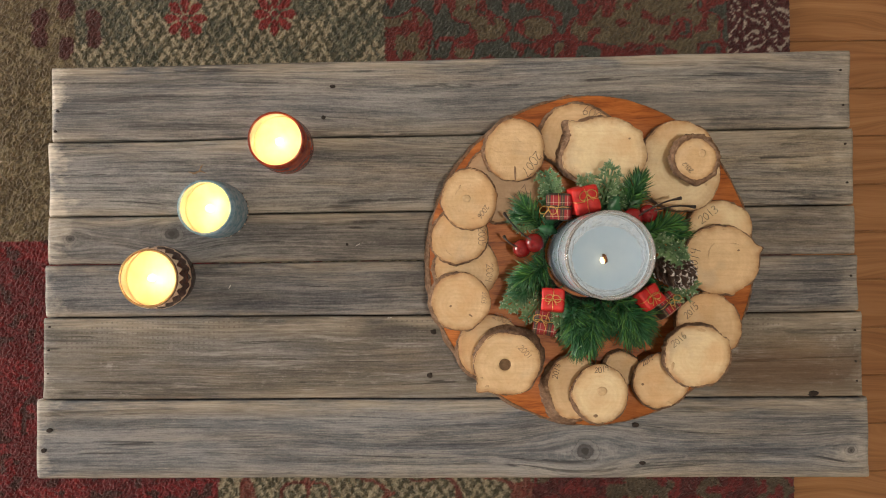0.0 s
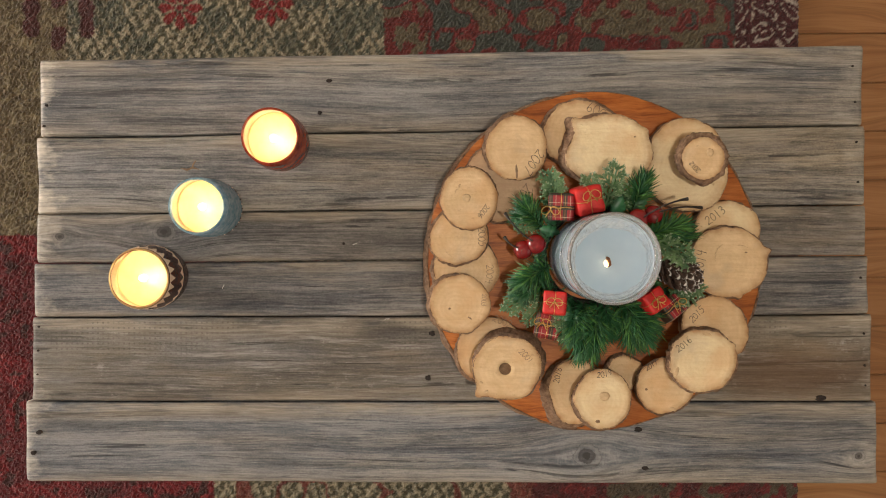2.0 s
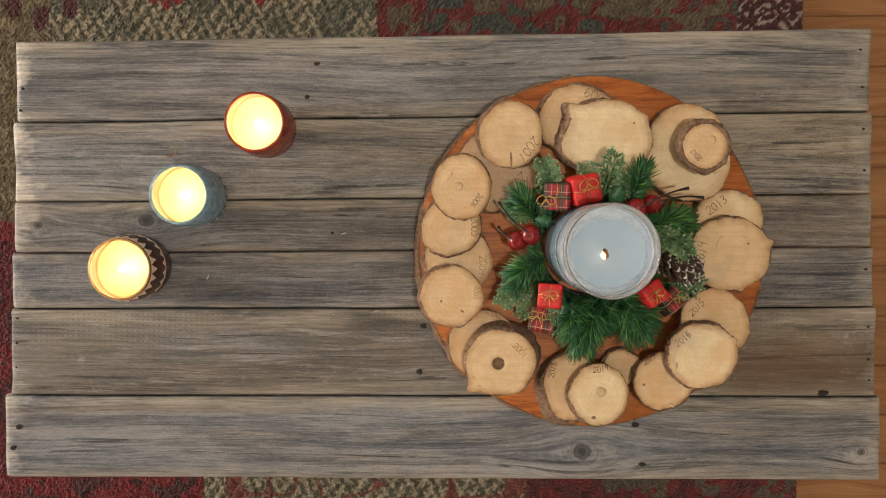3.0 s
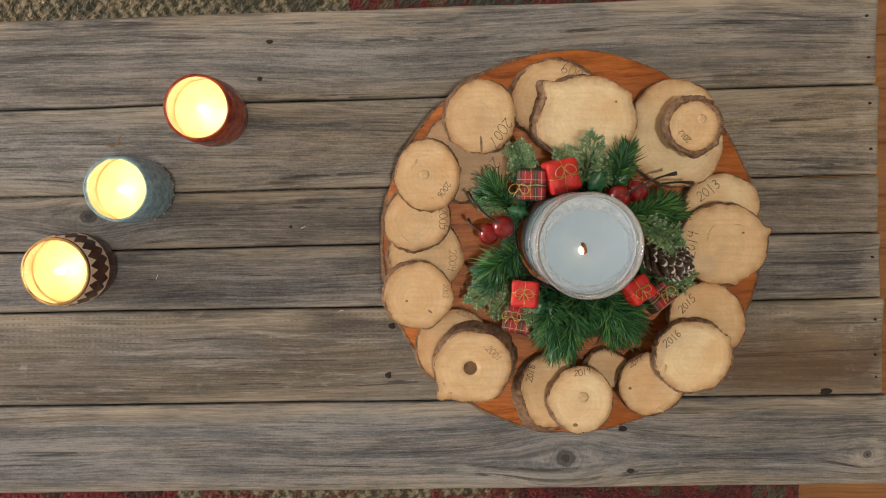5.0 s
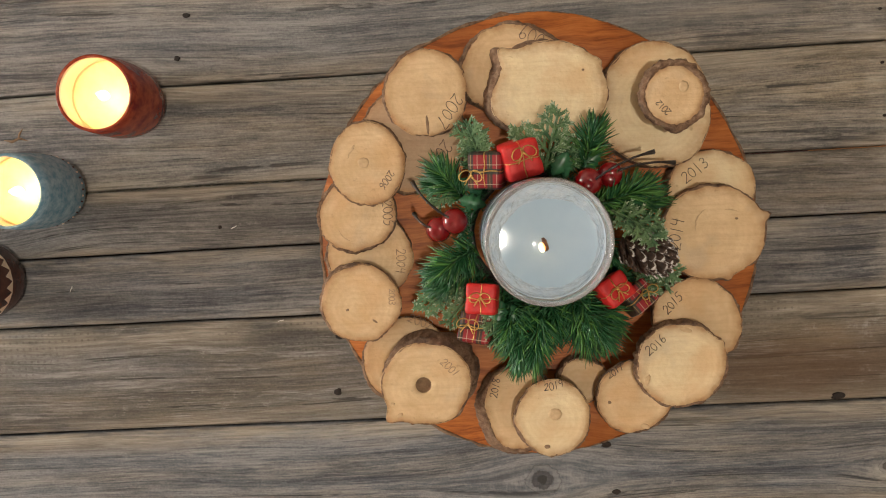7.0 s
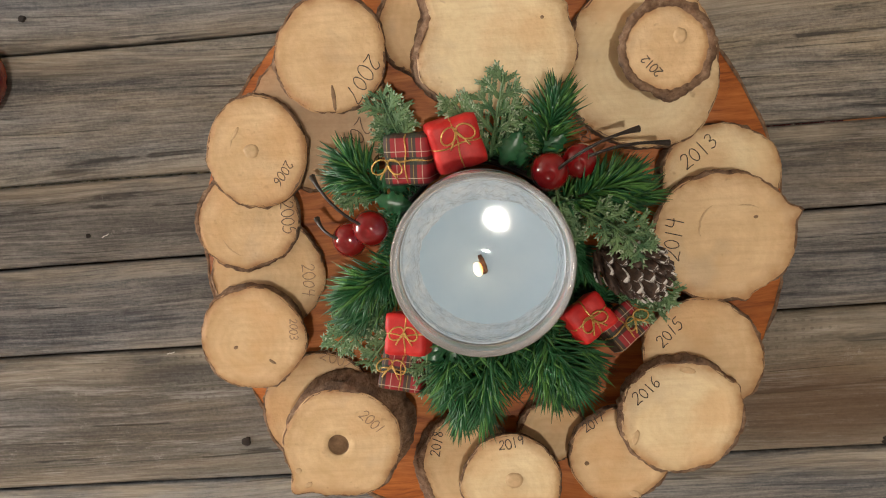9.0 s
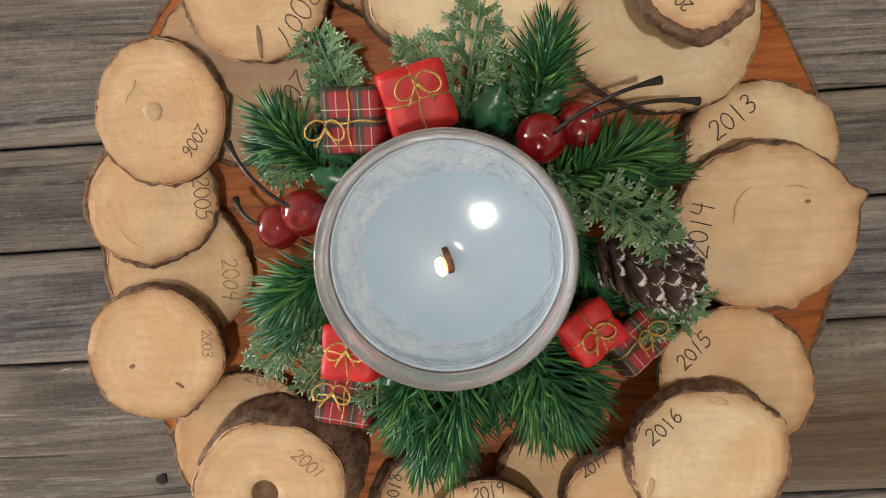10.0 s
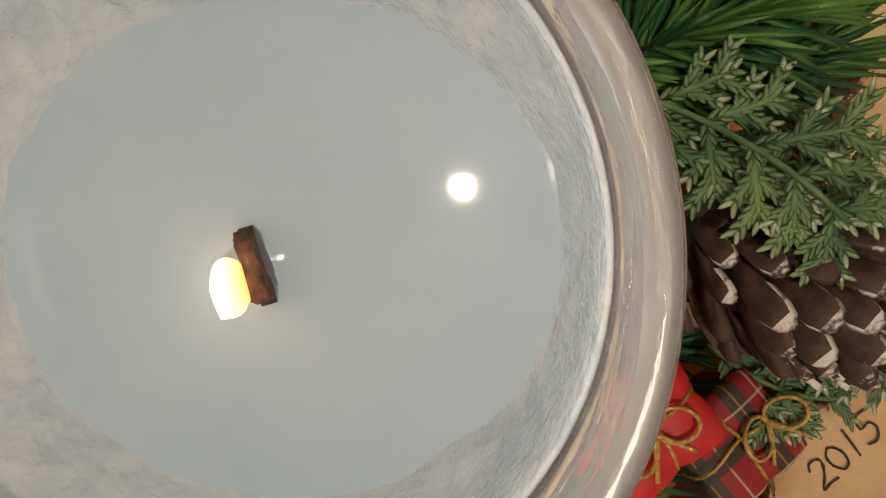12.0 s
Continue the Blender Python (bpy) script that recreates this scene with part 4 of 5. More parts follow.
GLASS_IN = [(0.0430, RIM - 0.014), (0.0432, SHOULDER + 0.009), (0.0438, SHOULDER + 0.003), (0.0446, SHOULDER - 0.003), (0.0450, SHOULDER - 0.010), (0.0450, 0.014), (0.043, 0.007), (0.002, 0.006)]
part("glass_jar", lathe([(0.002, 0.0006)] + GLASS_OUT[:6] + GLASS_IN[3:], 96, True, True), M_GLASS, jar, "clear glass jar")
part("glass_neck", lathe(GLASS_OUT[5:] + GLASS_IN[:4], 96, closed=True), M_GLASS_RIM, jar, "glass neck with a waxy film")
part("glass_rim", lathe(LIP, 128, closed=True), M_GLASS_LIP, jar, "thick rolled clear glass rim")
POOL = (0.0036, -0.0030, 0.0378)


def wax_height(x, y):
    """The frozen rim of wax slopes ragged from the pool up to the glass."""
    r, a = math.hypot(x, y), math.atan2(y, x)
    d = math.hypot(x - POOL[0], 1.10 * (y - POOL[1])) - POOL[2] + 0.0014 * noise.noise((x * 80, y * 80, 3)) + 0.0005 * noise.noise((x * 300, y * 300, 5))
    if d < 0:
        return WAX - 0.0003 + max(0.5 * d, -0.003)
    rise = d / (d + max(0.0424 - r, 0.0) + 0.0006)
    rough = 0.0008 * noise.noise((x * 1000, y * 1000, 1)) + 0.0013 * noise.noise((r * 330, a * 16, 7)) + 0.0012 * noise.noise((x * 190, y * 190, 4))
    return WAX - 0.0003 + 0.0125 * rise ** 0.9 + 1.3 * rough * min(1.0, 3.0 * rise) * (1.0 - 0.7 * rise ** 4)


bm = bmesh.new()
rows = [ring(0.0005, 0.0050, 260), ring(0.0435, 0.0056, 260), ring(0.0462, 0.0130, 260), ring(0.0462, SHOULDER - 0.010, 260), ring(0.0458, SHOULDER - 0.003, 260), ring(0.0449, SHOULDER + 0.004, 260), ring(0.0440, SHOULDER + 0.009, 260), ring(0.0440, RIM - 0.0145, 260), ring(0.0428, RIM - 0.0140, 260), ring(0.0424, RIM - 0.0150, 260), ring(0.0424, WAX + 0.0145, 260)]
for k in range(72):
    r = 0.0424 * (1 - k / 72)
    rows.append([(x, y, wax_height(x, y)) for x, y, _ in ring(r, 0, 260)])
grid_skin(bm, rows, True, False, False)
part("wax", bm, [M_WAX, M_CRUST], jar, "pale blue wax with a frosted rim")
me = jar.children[-1].data
for p in me.polygons:
    if p.center.z > WAX - 0.0035:
        p.material_index = 1
bm = bmesh.new()
rows = []
for k in range(24):
    r = 0.0427 * (1 - k / 24) + 0.0003
    # the pool climbs a little round the wick
    rows.append([(x, y, WAX + 0.00002 * noise.noise((x * 60, y * 60, 2)) + 0.0008 * math.exp(-(math.hypot(x + 0.0006, y + 0.0038) / 0.004) ** 2)) for x, y, _ in ring(r, 0, 100)])
grid_skin(bm, rows, True, False, True)
part("melted_wax", bm, M_POOL, jar, "clear pool of melted wax")
bm = bmesh.new()
rows = []
for k in range(11):
    v = k / 10
    w = 0.0054 * (1 - 0.3 * v ** 2)
    rows.append([(0.0011 * sx * (1 + 0.5 * noise.noise((v * 6, sy * 2, sx))) + 0.0012 * v * v, w * sy + 0.0008 * noise.noise((v * 9, sy * 3, 1)), WAX - 0.004 + (0.0105 + 0.0014 * noise.noise((sy * 2.2, sx, 5))) * v) for sx, sy in ((-1, -1), (1, -1), (1, -0.6), (1, -0.2), (1, 0.2), (1, 0.6), (1, 1), (-1, 1), (-1, 0.6), (-1, 0.2), (-1, -0.2), (-1, -0.6))])
grid_skin(bm, rows, True, True, True)
part("wick", bm, M_WICK, jar, "charred wooden wick", at=pose(-0.0004, -0.0038, 0, 0, 0, 14))
bm = lathe([(0.0003, 0.0), (0.0014, 0.0008), (0.0019, 0.0022), (0.0018, 0.0036), (0.0012, 0.0056), (0.0005, 0.0076), (0.0001, 0.0088)], 24)
for v in bm.verts:
    v.co.x -= 0.08 * v.co.z
    v.co.y -= 0.25 * v.co.z
part("flame", bm, M_FLAME, jar, "small yellow flame", at=pose(-0.0026, -0.0044, WAX + 0.0028, 0, 0, 14) @ Matrix.Diagonal((1.35, 1.9, 0.8, 1)))
lamp("jar_flame_light", "POINT", (JAR[0] - 0.0032, JAR[1] - 0.0045, BOARD_Z + WAX + 0.016), 0.0010, (1.0, 0.74, 0.46), 0.003)

# ---- votive candles ----


def votive(x, y, glass, label, rim_r, body, height, zigzag=False):
    ob = thing("votive_candle", (x, y, TOP + 0.0008), label, "candle", "votive candles on the table")
    t = 0.0022
    prof = [(r, h * height) for r, h in body]
    inner = [(max(r - t, 0.002), h) for r, h in prof[1:]]
    shell = prof + [(rim_r - t * 0.3, height + 0.0006), (rim_r - t, height)] + [(r, max(h, 0.005)) for r, h in reversed(inner[:-1])]
    part("glass", lathe(shell, 72, True, True), glass, ob)
    level = height * 0.68
    bore = lambda h: float(np.interp(h, [q[1] for q in prof], [q[0] for q in prof])) - t - 0.0003
    wr = bore(level)
    part("wax", lathe([(0.001, 0.0056), (0.015, 0.0056), (bore(height * 0.12) * 0.9, 0.012), (bore(height * 0.3) - 0.001, height * 0.3), (wr, level - 0.006), (wr, level + 0.0006), (wr - 0.002, level), (0.001, level - 0.0006)], 56), M_VOTIVE_WAX, ob, "glowing yellow wax")
    # added sleeve above the wax, coloured as if lit orange by the flame
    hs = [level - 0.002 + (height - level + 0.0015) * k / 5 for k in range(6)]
    part("lining", lathe([(bore(h), h) for h in hs] + [(bore(h) + 0.0002, h) for h in reversed(hs)], 56, closed=True), M_LINING, ob, "inner wall tinted peach for the flame's glow")
    part("wick", tube(bmesh.new(), [(0, 0, level - 0.002), (0.0004, 0, level + 0.003), (0.001, 0, level + 0.0065)], 0.0006, 6), M_WICK, ob)
    part("flame", lathe([(0.0003, 0.0), (0.003, 0.003), (0.0042, 0.007), (0.0034, 0.012), (0.0015, 0.018), (0.0002, 0.022)], 20), M_FLAME_SMALL, ob, "bright yellow flame", at=pose(0.001, 0, level + 0.004))
    lamp("votive_flame_light", "POINT", (x + 0.001, y, TOP + level + 0.014), FLAME_POWER, (1.0, 0.79, 0.41), 0.004)
    part("rim", lathe([(rim_r - t + 0.0004, height + 0.0002), (rim_r - t * 0.5, height + 0.0012), (rim_r + 0.0002, height + 0.0004), (rim_r + 0.0002, height - 0.001), (rim_r - t + 0.0004, height - 0.001)], 72, closed=True), M_GOLD_RIM if zigzag else glass, ob)
    if zigzag:
        n = 22
        for row, (h0, h1, lift) in enumerate(((0.96, 0.80, 0.0006), (0.45, 0.58, 0.0006))):
            for k in range(n):
                a = 2 * math.pi * (k + 0.5 * row) / n
                d = math.pi / n
                bmz = bmesh.new()

                def on(ang, h):
                    for (r0, g0), (r1, g1) in zip(prof, prof[1:]):
                        if g0 <= h * height <= g1 + 1e-9:
                            rr = r0 + (r1 - r0) * (h * height - g0) / max(g1 - g0, 1e-9)
                            break
                    else:
                        rr = rim_r
                    return [((rr + e) * math.cos(ang), (rr + e) * math.sin(ang), h * height) for e in (lift, 0.0)]
                tri = [on(a - d, h0), on(a + d, h0), on(a, h1)]
                outer_v = [bmz.verts.new(p[0]) for p in tri]
                inner_v = [bmz.verts.new(p[1]) for p in tri]
                bmz.faces.new(outer_v)
                for i in range(3):
                    bmz.faces.new((outer_v[i], outer_v[(i + 1) % 3], inner_v[(i + 1) % 3], inner_v[i]))
                part("painted_triangle", bmz, M_CREAM, ob, smooth=False)
    return ob


TUMBLER = [(0.020, 0.0), (0.0265, 0.02), (0.0310, 0.10), (0.0340, 0.26), (0.0352, 0.45), (0.0348, 0.65), (0.0338, 0.85), (0.0326, 1.0)]
STRAIGHT = [(0.024, 0.0), (0.032, 0.02), (0.0360, 0.10), (0.0380, 0.25), (0.0386, 0.5), (0.0378, 0.75), (0.0364, 0.9), (0.0349, 1.0)]
votive(-0.2045, 0.1365, M_RED_GLASS, "lit votive candle in red mottled painted glass", 0.0326, TUMBLER, 0.088)
votive(-0.288, 0.057, M_BLUE_GLASS, "lit votive candle in pale blue speckled glass", 0.0321, TUMBLER, 0.088)
votive(-0.3610, -0.0262, M_BROWN_GLASS, "lit votive candle in brown glass with painted cream zigzags", 0.0349, STRAIGHT, 0.072, True)

# painted beads round the foot of the blue glass
blue = [o for o in scene.objects if o.name.startswith("votive_candle")][1]
bm = bmesh.new()
bmesh.ops.create_icosphere(bm, subdivisions=2, radius=0.0014)
bead = finish("bead", bm, M_CREAM)
bm = bmesh.new()
bmesh.ops.create_icosphere(bm, subdivisions=2, radius=0.0014)
dark_bead = finish("bead", bm, M_BROWN_GLASS)
for k in range(36):
    a = 2 * math.pi * k / 36
    ob = new("bead", bead if k % 2 else dark_bead)
    ob.parent = blue
    ob.matrix_basis = Matrix.Translation((0.0334 * math.cos(a), 0.0334 * math.sin(a), 0.019)) @ Matrix.Diagonal((0.7, 0.7, 1.2, 1))

# ---- crumbs on the table ----
leaf = thing("dry_leaf", (-0.322, 0.1075, TOP + 0.0012), "tiny curled dry leaf lying on the table", "leaf")
bm = bmesh.new()
tube(bm, [(-0.014, 0.001, 0.0012), (-0.006, -0.001, 0.002), (0.002, 0.002, 0.0026), (0.010, -0.001, 0.0016)], [0.0003, 0.0014, 0.0012, 0.0002], 6)
tube(bm, [(0.000, 0.001, 0.002), (0.003, 0.007, 0.003), (0.006, 0.011, 0.0025)], [0.0006, 0.0010, 0.0002], 6)
part("blade", bm, M_HOLE, leaf)
for x, y, deg in ((-0.283, -0.040, 60), (-0.118, 0.013, 20), (-0.078, -0.081, 5)):
    lint = thing("lint", (x, y, TOP + 0.0012), "tiny white thread of lint on the table", "lint", "lint on the table", deg)
    part("thread", tube(bmesh.new(), [(-0.003, 0, 0.0006), (-0.001, 0.0006, 0.001), (0.001, 0.0002, 0.0009), (0.003, 0.0008, 0.0006)], 0.0004, 5), M_TRIM, lint)

# ---- evergreen ring round the jar ----
RING = (0.1655, -0.0025)
wreath = thing("candle_ring", (*RING, BOARD_Z), "artificial evergreen candle ring with berries gifts and a pinecone", "wreath")
FLOOR_Z = BOARD_Z


def loc(p):
    """From the place in the room to the ring's own place."""
    return Vector((p[0] - 0.1625, p[1] + 0.0035, p[2] - FLOOR_Z - 0.001))


def needle(bm, p, d, length, width, droop, mat):
    d = d.normalized()
    side = d.cross(Vector((0, 0, 1)))
    side = side.normalized() if side.length > 1e-3 else Vector((1, 0, 0))
    up = side.cross(d)
    mid = p + d * length * 0.55 + Vector((0, 0, -droop * 0.3))
    tip = p + d * length + Vector((0, 0, -droop))
    rows = []
    for q, w in ((p, width * 0.8), (mid, width)):
        rows.append([bm.verts.new(q + w * (math.cos(a) * side + 0.6 * math.sin(a) * up)) for a in (0.5, 2.6, 4.7)])
    t = bm.verts.new(tip)
    for i in range(3):
        j = (i + 1) % 3
        bm.faces.new((rows[0][i], rows[0][j], rows[1][j], rows[1][i])).material_index = mat
        bm.faces.new((rows[1][i], rows[1][j], t)).material_index = mat


def sprig(a, b, count, length, seed, lift=0.006, spread=(28, 62), light=0.3):
    """A spruce twig: a stem with needles all round it, longer towards the middle, closing at the tip."""
    rnd = random.Random(seed)
    bm = bmesh.new()
    pts = bend(loc(a), loc(b), lift, 10)
    tube(bm, pts, [0.0012 - 0.0007 * i / 10 for i in range(11)], 5, 2)
    for k in range(int(count * 0.95)):
        t = rnd.random() ** 0.85
        i = min(int(t * 10), 9)
        p = pts[i].lerp(pts[i + 1], t * 10 - i)
        d = (pts[i + 1] - pts[i]).normalized()
        s = d.cross(Vector((0, 0, 1))).normalized()
        u = s.cross(d)
        phi = rnd.uniform(-0.35 * math.pi, 1.35 * math.pi)
        al = radians(rnd.uniform(*spread) * (1 - 0.55 * max(0, t - 0.6) / 0.4))
        way = d * math.cos(al) + (s * math.cos(phi) + u * math.sin(phi) * 0.75) * math.sin(al)
        ln = length * rnd.uniform(0.95, 1.4) * (0.75 + 0.5 * math.sin(math.pi * min(1, 0.25 + t * 0.6)))
        needle(bm, p, way, ln, rnd.uniform(0.00075, 0.00115), rnd.uniform(-0.001, 0.004), 1 if rnd.random() < light else 0)
    for v in bm.verts:
        v.co.z = max(v.co.z, 0.0008)
    return tagged(part("spruce_sprig", bm, [*M_NEEDLE, M_STEM], wreath, "dark green spruce sprig"), kind="stuff")


def leaflet(bm, p, d, n, length, width, mat):
    s = d.cross(n).normalized() * width
    u = n * width * 0.22
    m, q, e = p + d * length * 0.35, p + d * length * 0.8, p + d * length
    first = bm.verts.new(p)
    rows = [[bm.verts.new(c + o * k) for o in (s, u, -s, -u)] for c, k in ((m, 1.0), (q, 0.7))]
    last = bm.verts.new(e)
    for i in range(4):
        j = (i + 1) % 4
        bm.faces.new((first, rows[0][i], rows[0][j])).material_index = mat
        bm.faces.new((rows[0][i], rows[1][i], rows[1][j], rows[0][j])).material_index = mat
        bm.faces.new((last, rows[1][j], rows[1][i])).material_index = mat


def cedar(a, b, width, seed, snowy=0.0, lift=0.004, size=0.0044):
    """A flat cedar spray: a stem, side twigs and scale leaves, some frosted."""
    rnd = random.Random(seed)
    bm = bmesh.new()
    pts = bend(loc(a), loc(b), lift, 12, rnd.uniform(-0.003, 0.003))
    tube(bm, pts, 0.0006, 5, 0)
    up = Vector((rnd.uniform(-0.3, 0.3), rnd.uniform(-0.3, 0.3), 1)).normalized()
    total = (pts[-1] - pts[0]).length
    twigs = [(pts, 0.0)]
    count = max(5, int(total / 0.0090))
    for k in range(count):
        t = (k + 0.6) / count
        i = min(int(t * 12), 11)
        p, d = pts[i].lerp(pts[i + 1], t * 12 - i), (pts[i + 1] - pts[i]).normalized()
        for sg in (-1, 1):
            s = d.cross(up).normalized() * sg
            ln = width * (0.35 + 0.65 * math.sin(math.pi * min(0.98, 0.18 + 0.75 * t))) * rnd.uniform(0.9, 1.3)
            e = p + (d * 0.75 + s * 0.8).normalized() * ln + Vector((0, 0, rnd.uniform(-0.004, 0.003)))
            tw = [p.lerp(e, q / 5) for q in range(6)]
            twigs.append((tw, 1.0))
            if ln > 0.008:
                for q in (2, 4):
                    for sg2 in (-1, 1):
                        dd = (e - p).normalized()
                        ss = dd.cross(up).normalized() * sg2
                        e2 = tw[q] + (dd + ss * 0.9).normalized() * ln * 0.42
                        twigs.append(([tw[q].lerp(e2, z / 3) for z in range(4)], 1.0))
    for tw, side_twig in twigs:
        ln = (tw[-1] - tw[0]).length
        frost = 1.0 - snowy * rnd.uniform(0.1, 0.8)
        if side_twig:
            leaflet(bm, tw[0], (tw[-1] - tw[0]).normalized(), up, ln * 1.05, 0.0011, 0)
        steps = max(3, int(ln / 0.0017))
        d = (tw[-1] - tw[0]).normalized()
        for k in range(steps + 1):
            t = k / steps
            p = tw[0].lerp(tw[-1], t)
            for sg in (-1, 1):
                s = d.cross(up).normalized() * sg
                way = (d * 0.92 + s * 0.46 + up * rnd.uniform(-0.04, 0.07)).normalized()
                leaflet(bm, p, way, up, size * rnd.uniform(0.62, 0.85), 0.00062, 1 if t > frost else 0)
    for v in bm.verts:
        v.co.z = max(v.co.z, 0.0008)
    return tagged(part("cedar_sprig", bm, [M_CEDAR, M_CEDAR_SNOW], wreath, "frosted cedar sprig" if snowy > 0.3 else "soft green cedar sprig"), kind="stuff")


def holly(p, deg, length, tilt, seed):
    """One spiny leaf, folded along its rib."""
    bm = bmesh.new()
    rnd = random.Random(seed)
    n = 13
    left, mid, right = [], [], []
    for i in range(n):
        t = i / (n - 1)
        w = length * 0.25 * math.sin(math.pi * t) ** 0.8 * (1.0 + (0.32 if i % 3 == 1 else -0.12)) + 0.0001
        z = 0.05 * length * math.sin(math.pi * t)
        mid.append((t * length, 0, z))
        left.append((t * length, w, z + w * 0.12 + rnd.uniform(-0.0005, 0.0005)))
        right.append((t * length, -w, z + w * 0.12 + rnd.uniform(-0.0005, 0.0005)))
    low = lambda row: [(x, y, z - 0.0004) for x, y, z in row]
    rows = [list(q) for q in zip(left, mid, right, low(right), low(mid), low(left))]
    grid_skin(bm, rows, True, True, True)
    l = loc(p)
    return part("holly_leaf", bm, M_LEAF, wreath, "glossy green holly leaf", at=pose(l.x, l.y, l.z, rnd.uniform(-15, 15), -tilt, deg))


# twiggy base that holds the sprigs together
bm = bmesh.new()
rnd = random.Random(3)
for k in range(5):
    tube(bm, [(0.0535 * math.cos(a) + 0.0015 * math.sin(7 * a + k), 0.0535 * math.sin(a) + 0.0015 * math.cos(5 * a + k), 0.006 + 0.0032 * k + 0.002 * math.sin(6 * a + k)) for a in [2 * math.pi * i / 48 for i in range(49)]], 0.0016, 6)
part("twig_hoop", bm, M_STEM, wreath, "dark brown twig hoop")
bm = bmesh.new()
# packed extra dense to darken the shadowed gap beside the jar too
for k in range(1100):
    a = rnd.uniform(0, 2 * math.pi)
    p = Vector((rnd.uniform(0.051, 0.060) * math.cos(a), rnd.uniform(0.051, 0.060) * math.sin(a), rnd.uniform(0.004, 0.034)))
    way = Vector((math.cos(a + rnd.uniform(-1.2, 1.2)), math.sin(a + rnd.uniform(-1.2, 1.2)), rnd.uniform(-0.1, 0.9)))
    needle(bm, p, way, rnd.uniform(0.010, 0.020), 0.0007, 0.002, 0)
tagged(part("short_needles", bm, M_NEEDLE[0], wreath, "short dark needles"), kind="stuff")

for n, (a, b, count, ln, lift, light) in enumerate((
        ((0.104, 0.030, 0.528), (0.083, 0.056, 0.545), 150, 0.0165, 0.004, 0.35),
        ((0.098, 0.045, 0.525), (0.078, 0.044, 0.535), 70, 0.014, 0.003, 0.2),
        ((0.112, -0.012, 0.530), (0.080, -0.030, 0.548), 190, 0.0185, 0.006, 0.3),
        ((0.112, -0.030, 0.525), (0.077, -0.046, 0.535), 140, 0.016, 0.004, 0.12),
        ((0.203, 0.042, 0.530), (0.213, 0.082, 0.560), 190, 0.0175, 0.004, 0.4),
        ((0.215, 0.020, 0.535), (0.252, 0.032, 0.562), 230, 0.0185, 0.006, 0.5),
        ((0.222, 0.010, 0.530), (0.262, 0.022, 0.552), 150, 0.0165, 0.004, 0.35),
        ((0.152, -0.056, 0.528), (0.144, -0.107, 0.552), 210, 0.0195, 0.006, 0.2),
        ((0.168, -0.056, 0.528), (0.157, -0.106, 0.554), 230, 0.0195, 0.007, 0.25),
        ((0.188, -0.054, 0.528), (0.204, -0.096, 0.550), 220, 0.0195, 0.007, 0.25),
        ((0.200, -0.046, 0.525), (0.226, -0.082, 0.545), 180, 0.0185, 0.006, 0.2),
        ((0.142, -0.058, 0.530), (0.136, -0.090, 0.550), 150, 0.0185, 0.005, 0.2),
        ((0.194, -0.052, 0.535), (0.216, -0.093, 0.556), 200, 0.0195, 0.006, 0.3),
        ((0.174, -0.056, 0.530), (0.180, -0.086, 0.546), 110, 0.016, 0.004, 0.2),
        ((0.134, -0.052, 0.520), (0.130, -0.092, 0.532), 90, 0.015, 0.003, 0.1),
        ((0.130, 0.040, 0.525), (0.112, 0.074, 0.540), 90, 0.014, 0.003, 0.15),
        ((0.180, 0.046, 0.525), (0.186, 0.074, 0.545), 80, 0.014, 0.003, 0.3),
        # low dark sprigs added to stand for the jar's shadow on the board
        ((0.214, 0.006, 0.514), (0.234, -0.034, 0.526), 130, 0.014, 0.003, 0.05),
        ((0.212, -0.020, 0.512), (0.230, -0.060, 0.518), 120, 0.014, 0.003, 0.05),
        ((0.204, -0.044, 0.512), (0.244, -0.046, 0.520), 110, 0.013, 0.003, 0.05))):
    sprig(a, b, count, ln, 50 + n, lift, light=light)
for n, (a, b, w, snowy) in enumerate((
        ((0.126, 0.052, 0.540), (0.108, 0.094, 0.552), 0.013, 0.1),
        ((0.112, 0.050, 0.535), (0.120, 0.088, 0.545), 0.011, 0.1),
        ((0.172, 0.050, 0.545), (0.183, 0.098, 0.566), 0.013, 1.0),
        ((0.160, 0.056, 0.542), (0.152, 0.086, 0.556), 0.011, 0.95),
        ((0.190, 0.050, 0.540), (0.193, 0.076, 0.550), 0.010, 0.6),
        ((0.098, -0.040, 0.532), (0.064, -0.064, 0.538), 0.012, 0.25),
        ((0.110, -0.046, 0.530), (0.084, -0.078, 0.536), 0.010, 0.2),
        ((0.100, -0.026, 0.530), (0.066, -0.036, 0.540), 0.011, 0.15),
        ((0.106, 0.036, 0.528), (0.074, 0.036, 0.536), 0.010, 0.1),
        ((0.180, -0.060, 0.535), (0.184, -0.092, 0.540), 0.009, 0.15),
        ((0.224, 0.016, 0.560), (0.256, -0.008, 0.580), 0.013, 0.5),
        ((0.234, 0.002, 0.555), (0.262, -0.010, 0.572), 0.010, 0.4),
        ((0.250, -0.034, 0.545), (0.280, -0.040, 0.556), 0.010, 0.2),
        ((0.246, -0.040, 0.540), (0.274, -0.052, 0.545), 0.009, 0.15),
        ((0.130, -0.052, 0.545), (0.124, -0.094, 0.552), 0.009, 0.35),
        ((0.212, 0.028, 0.540), (0.222, -0.004, 0.548), 0.010, 0.2))):
    cedar(a, b, w, 90 + n, snowy)
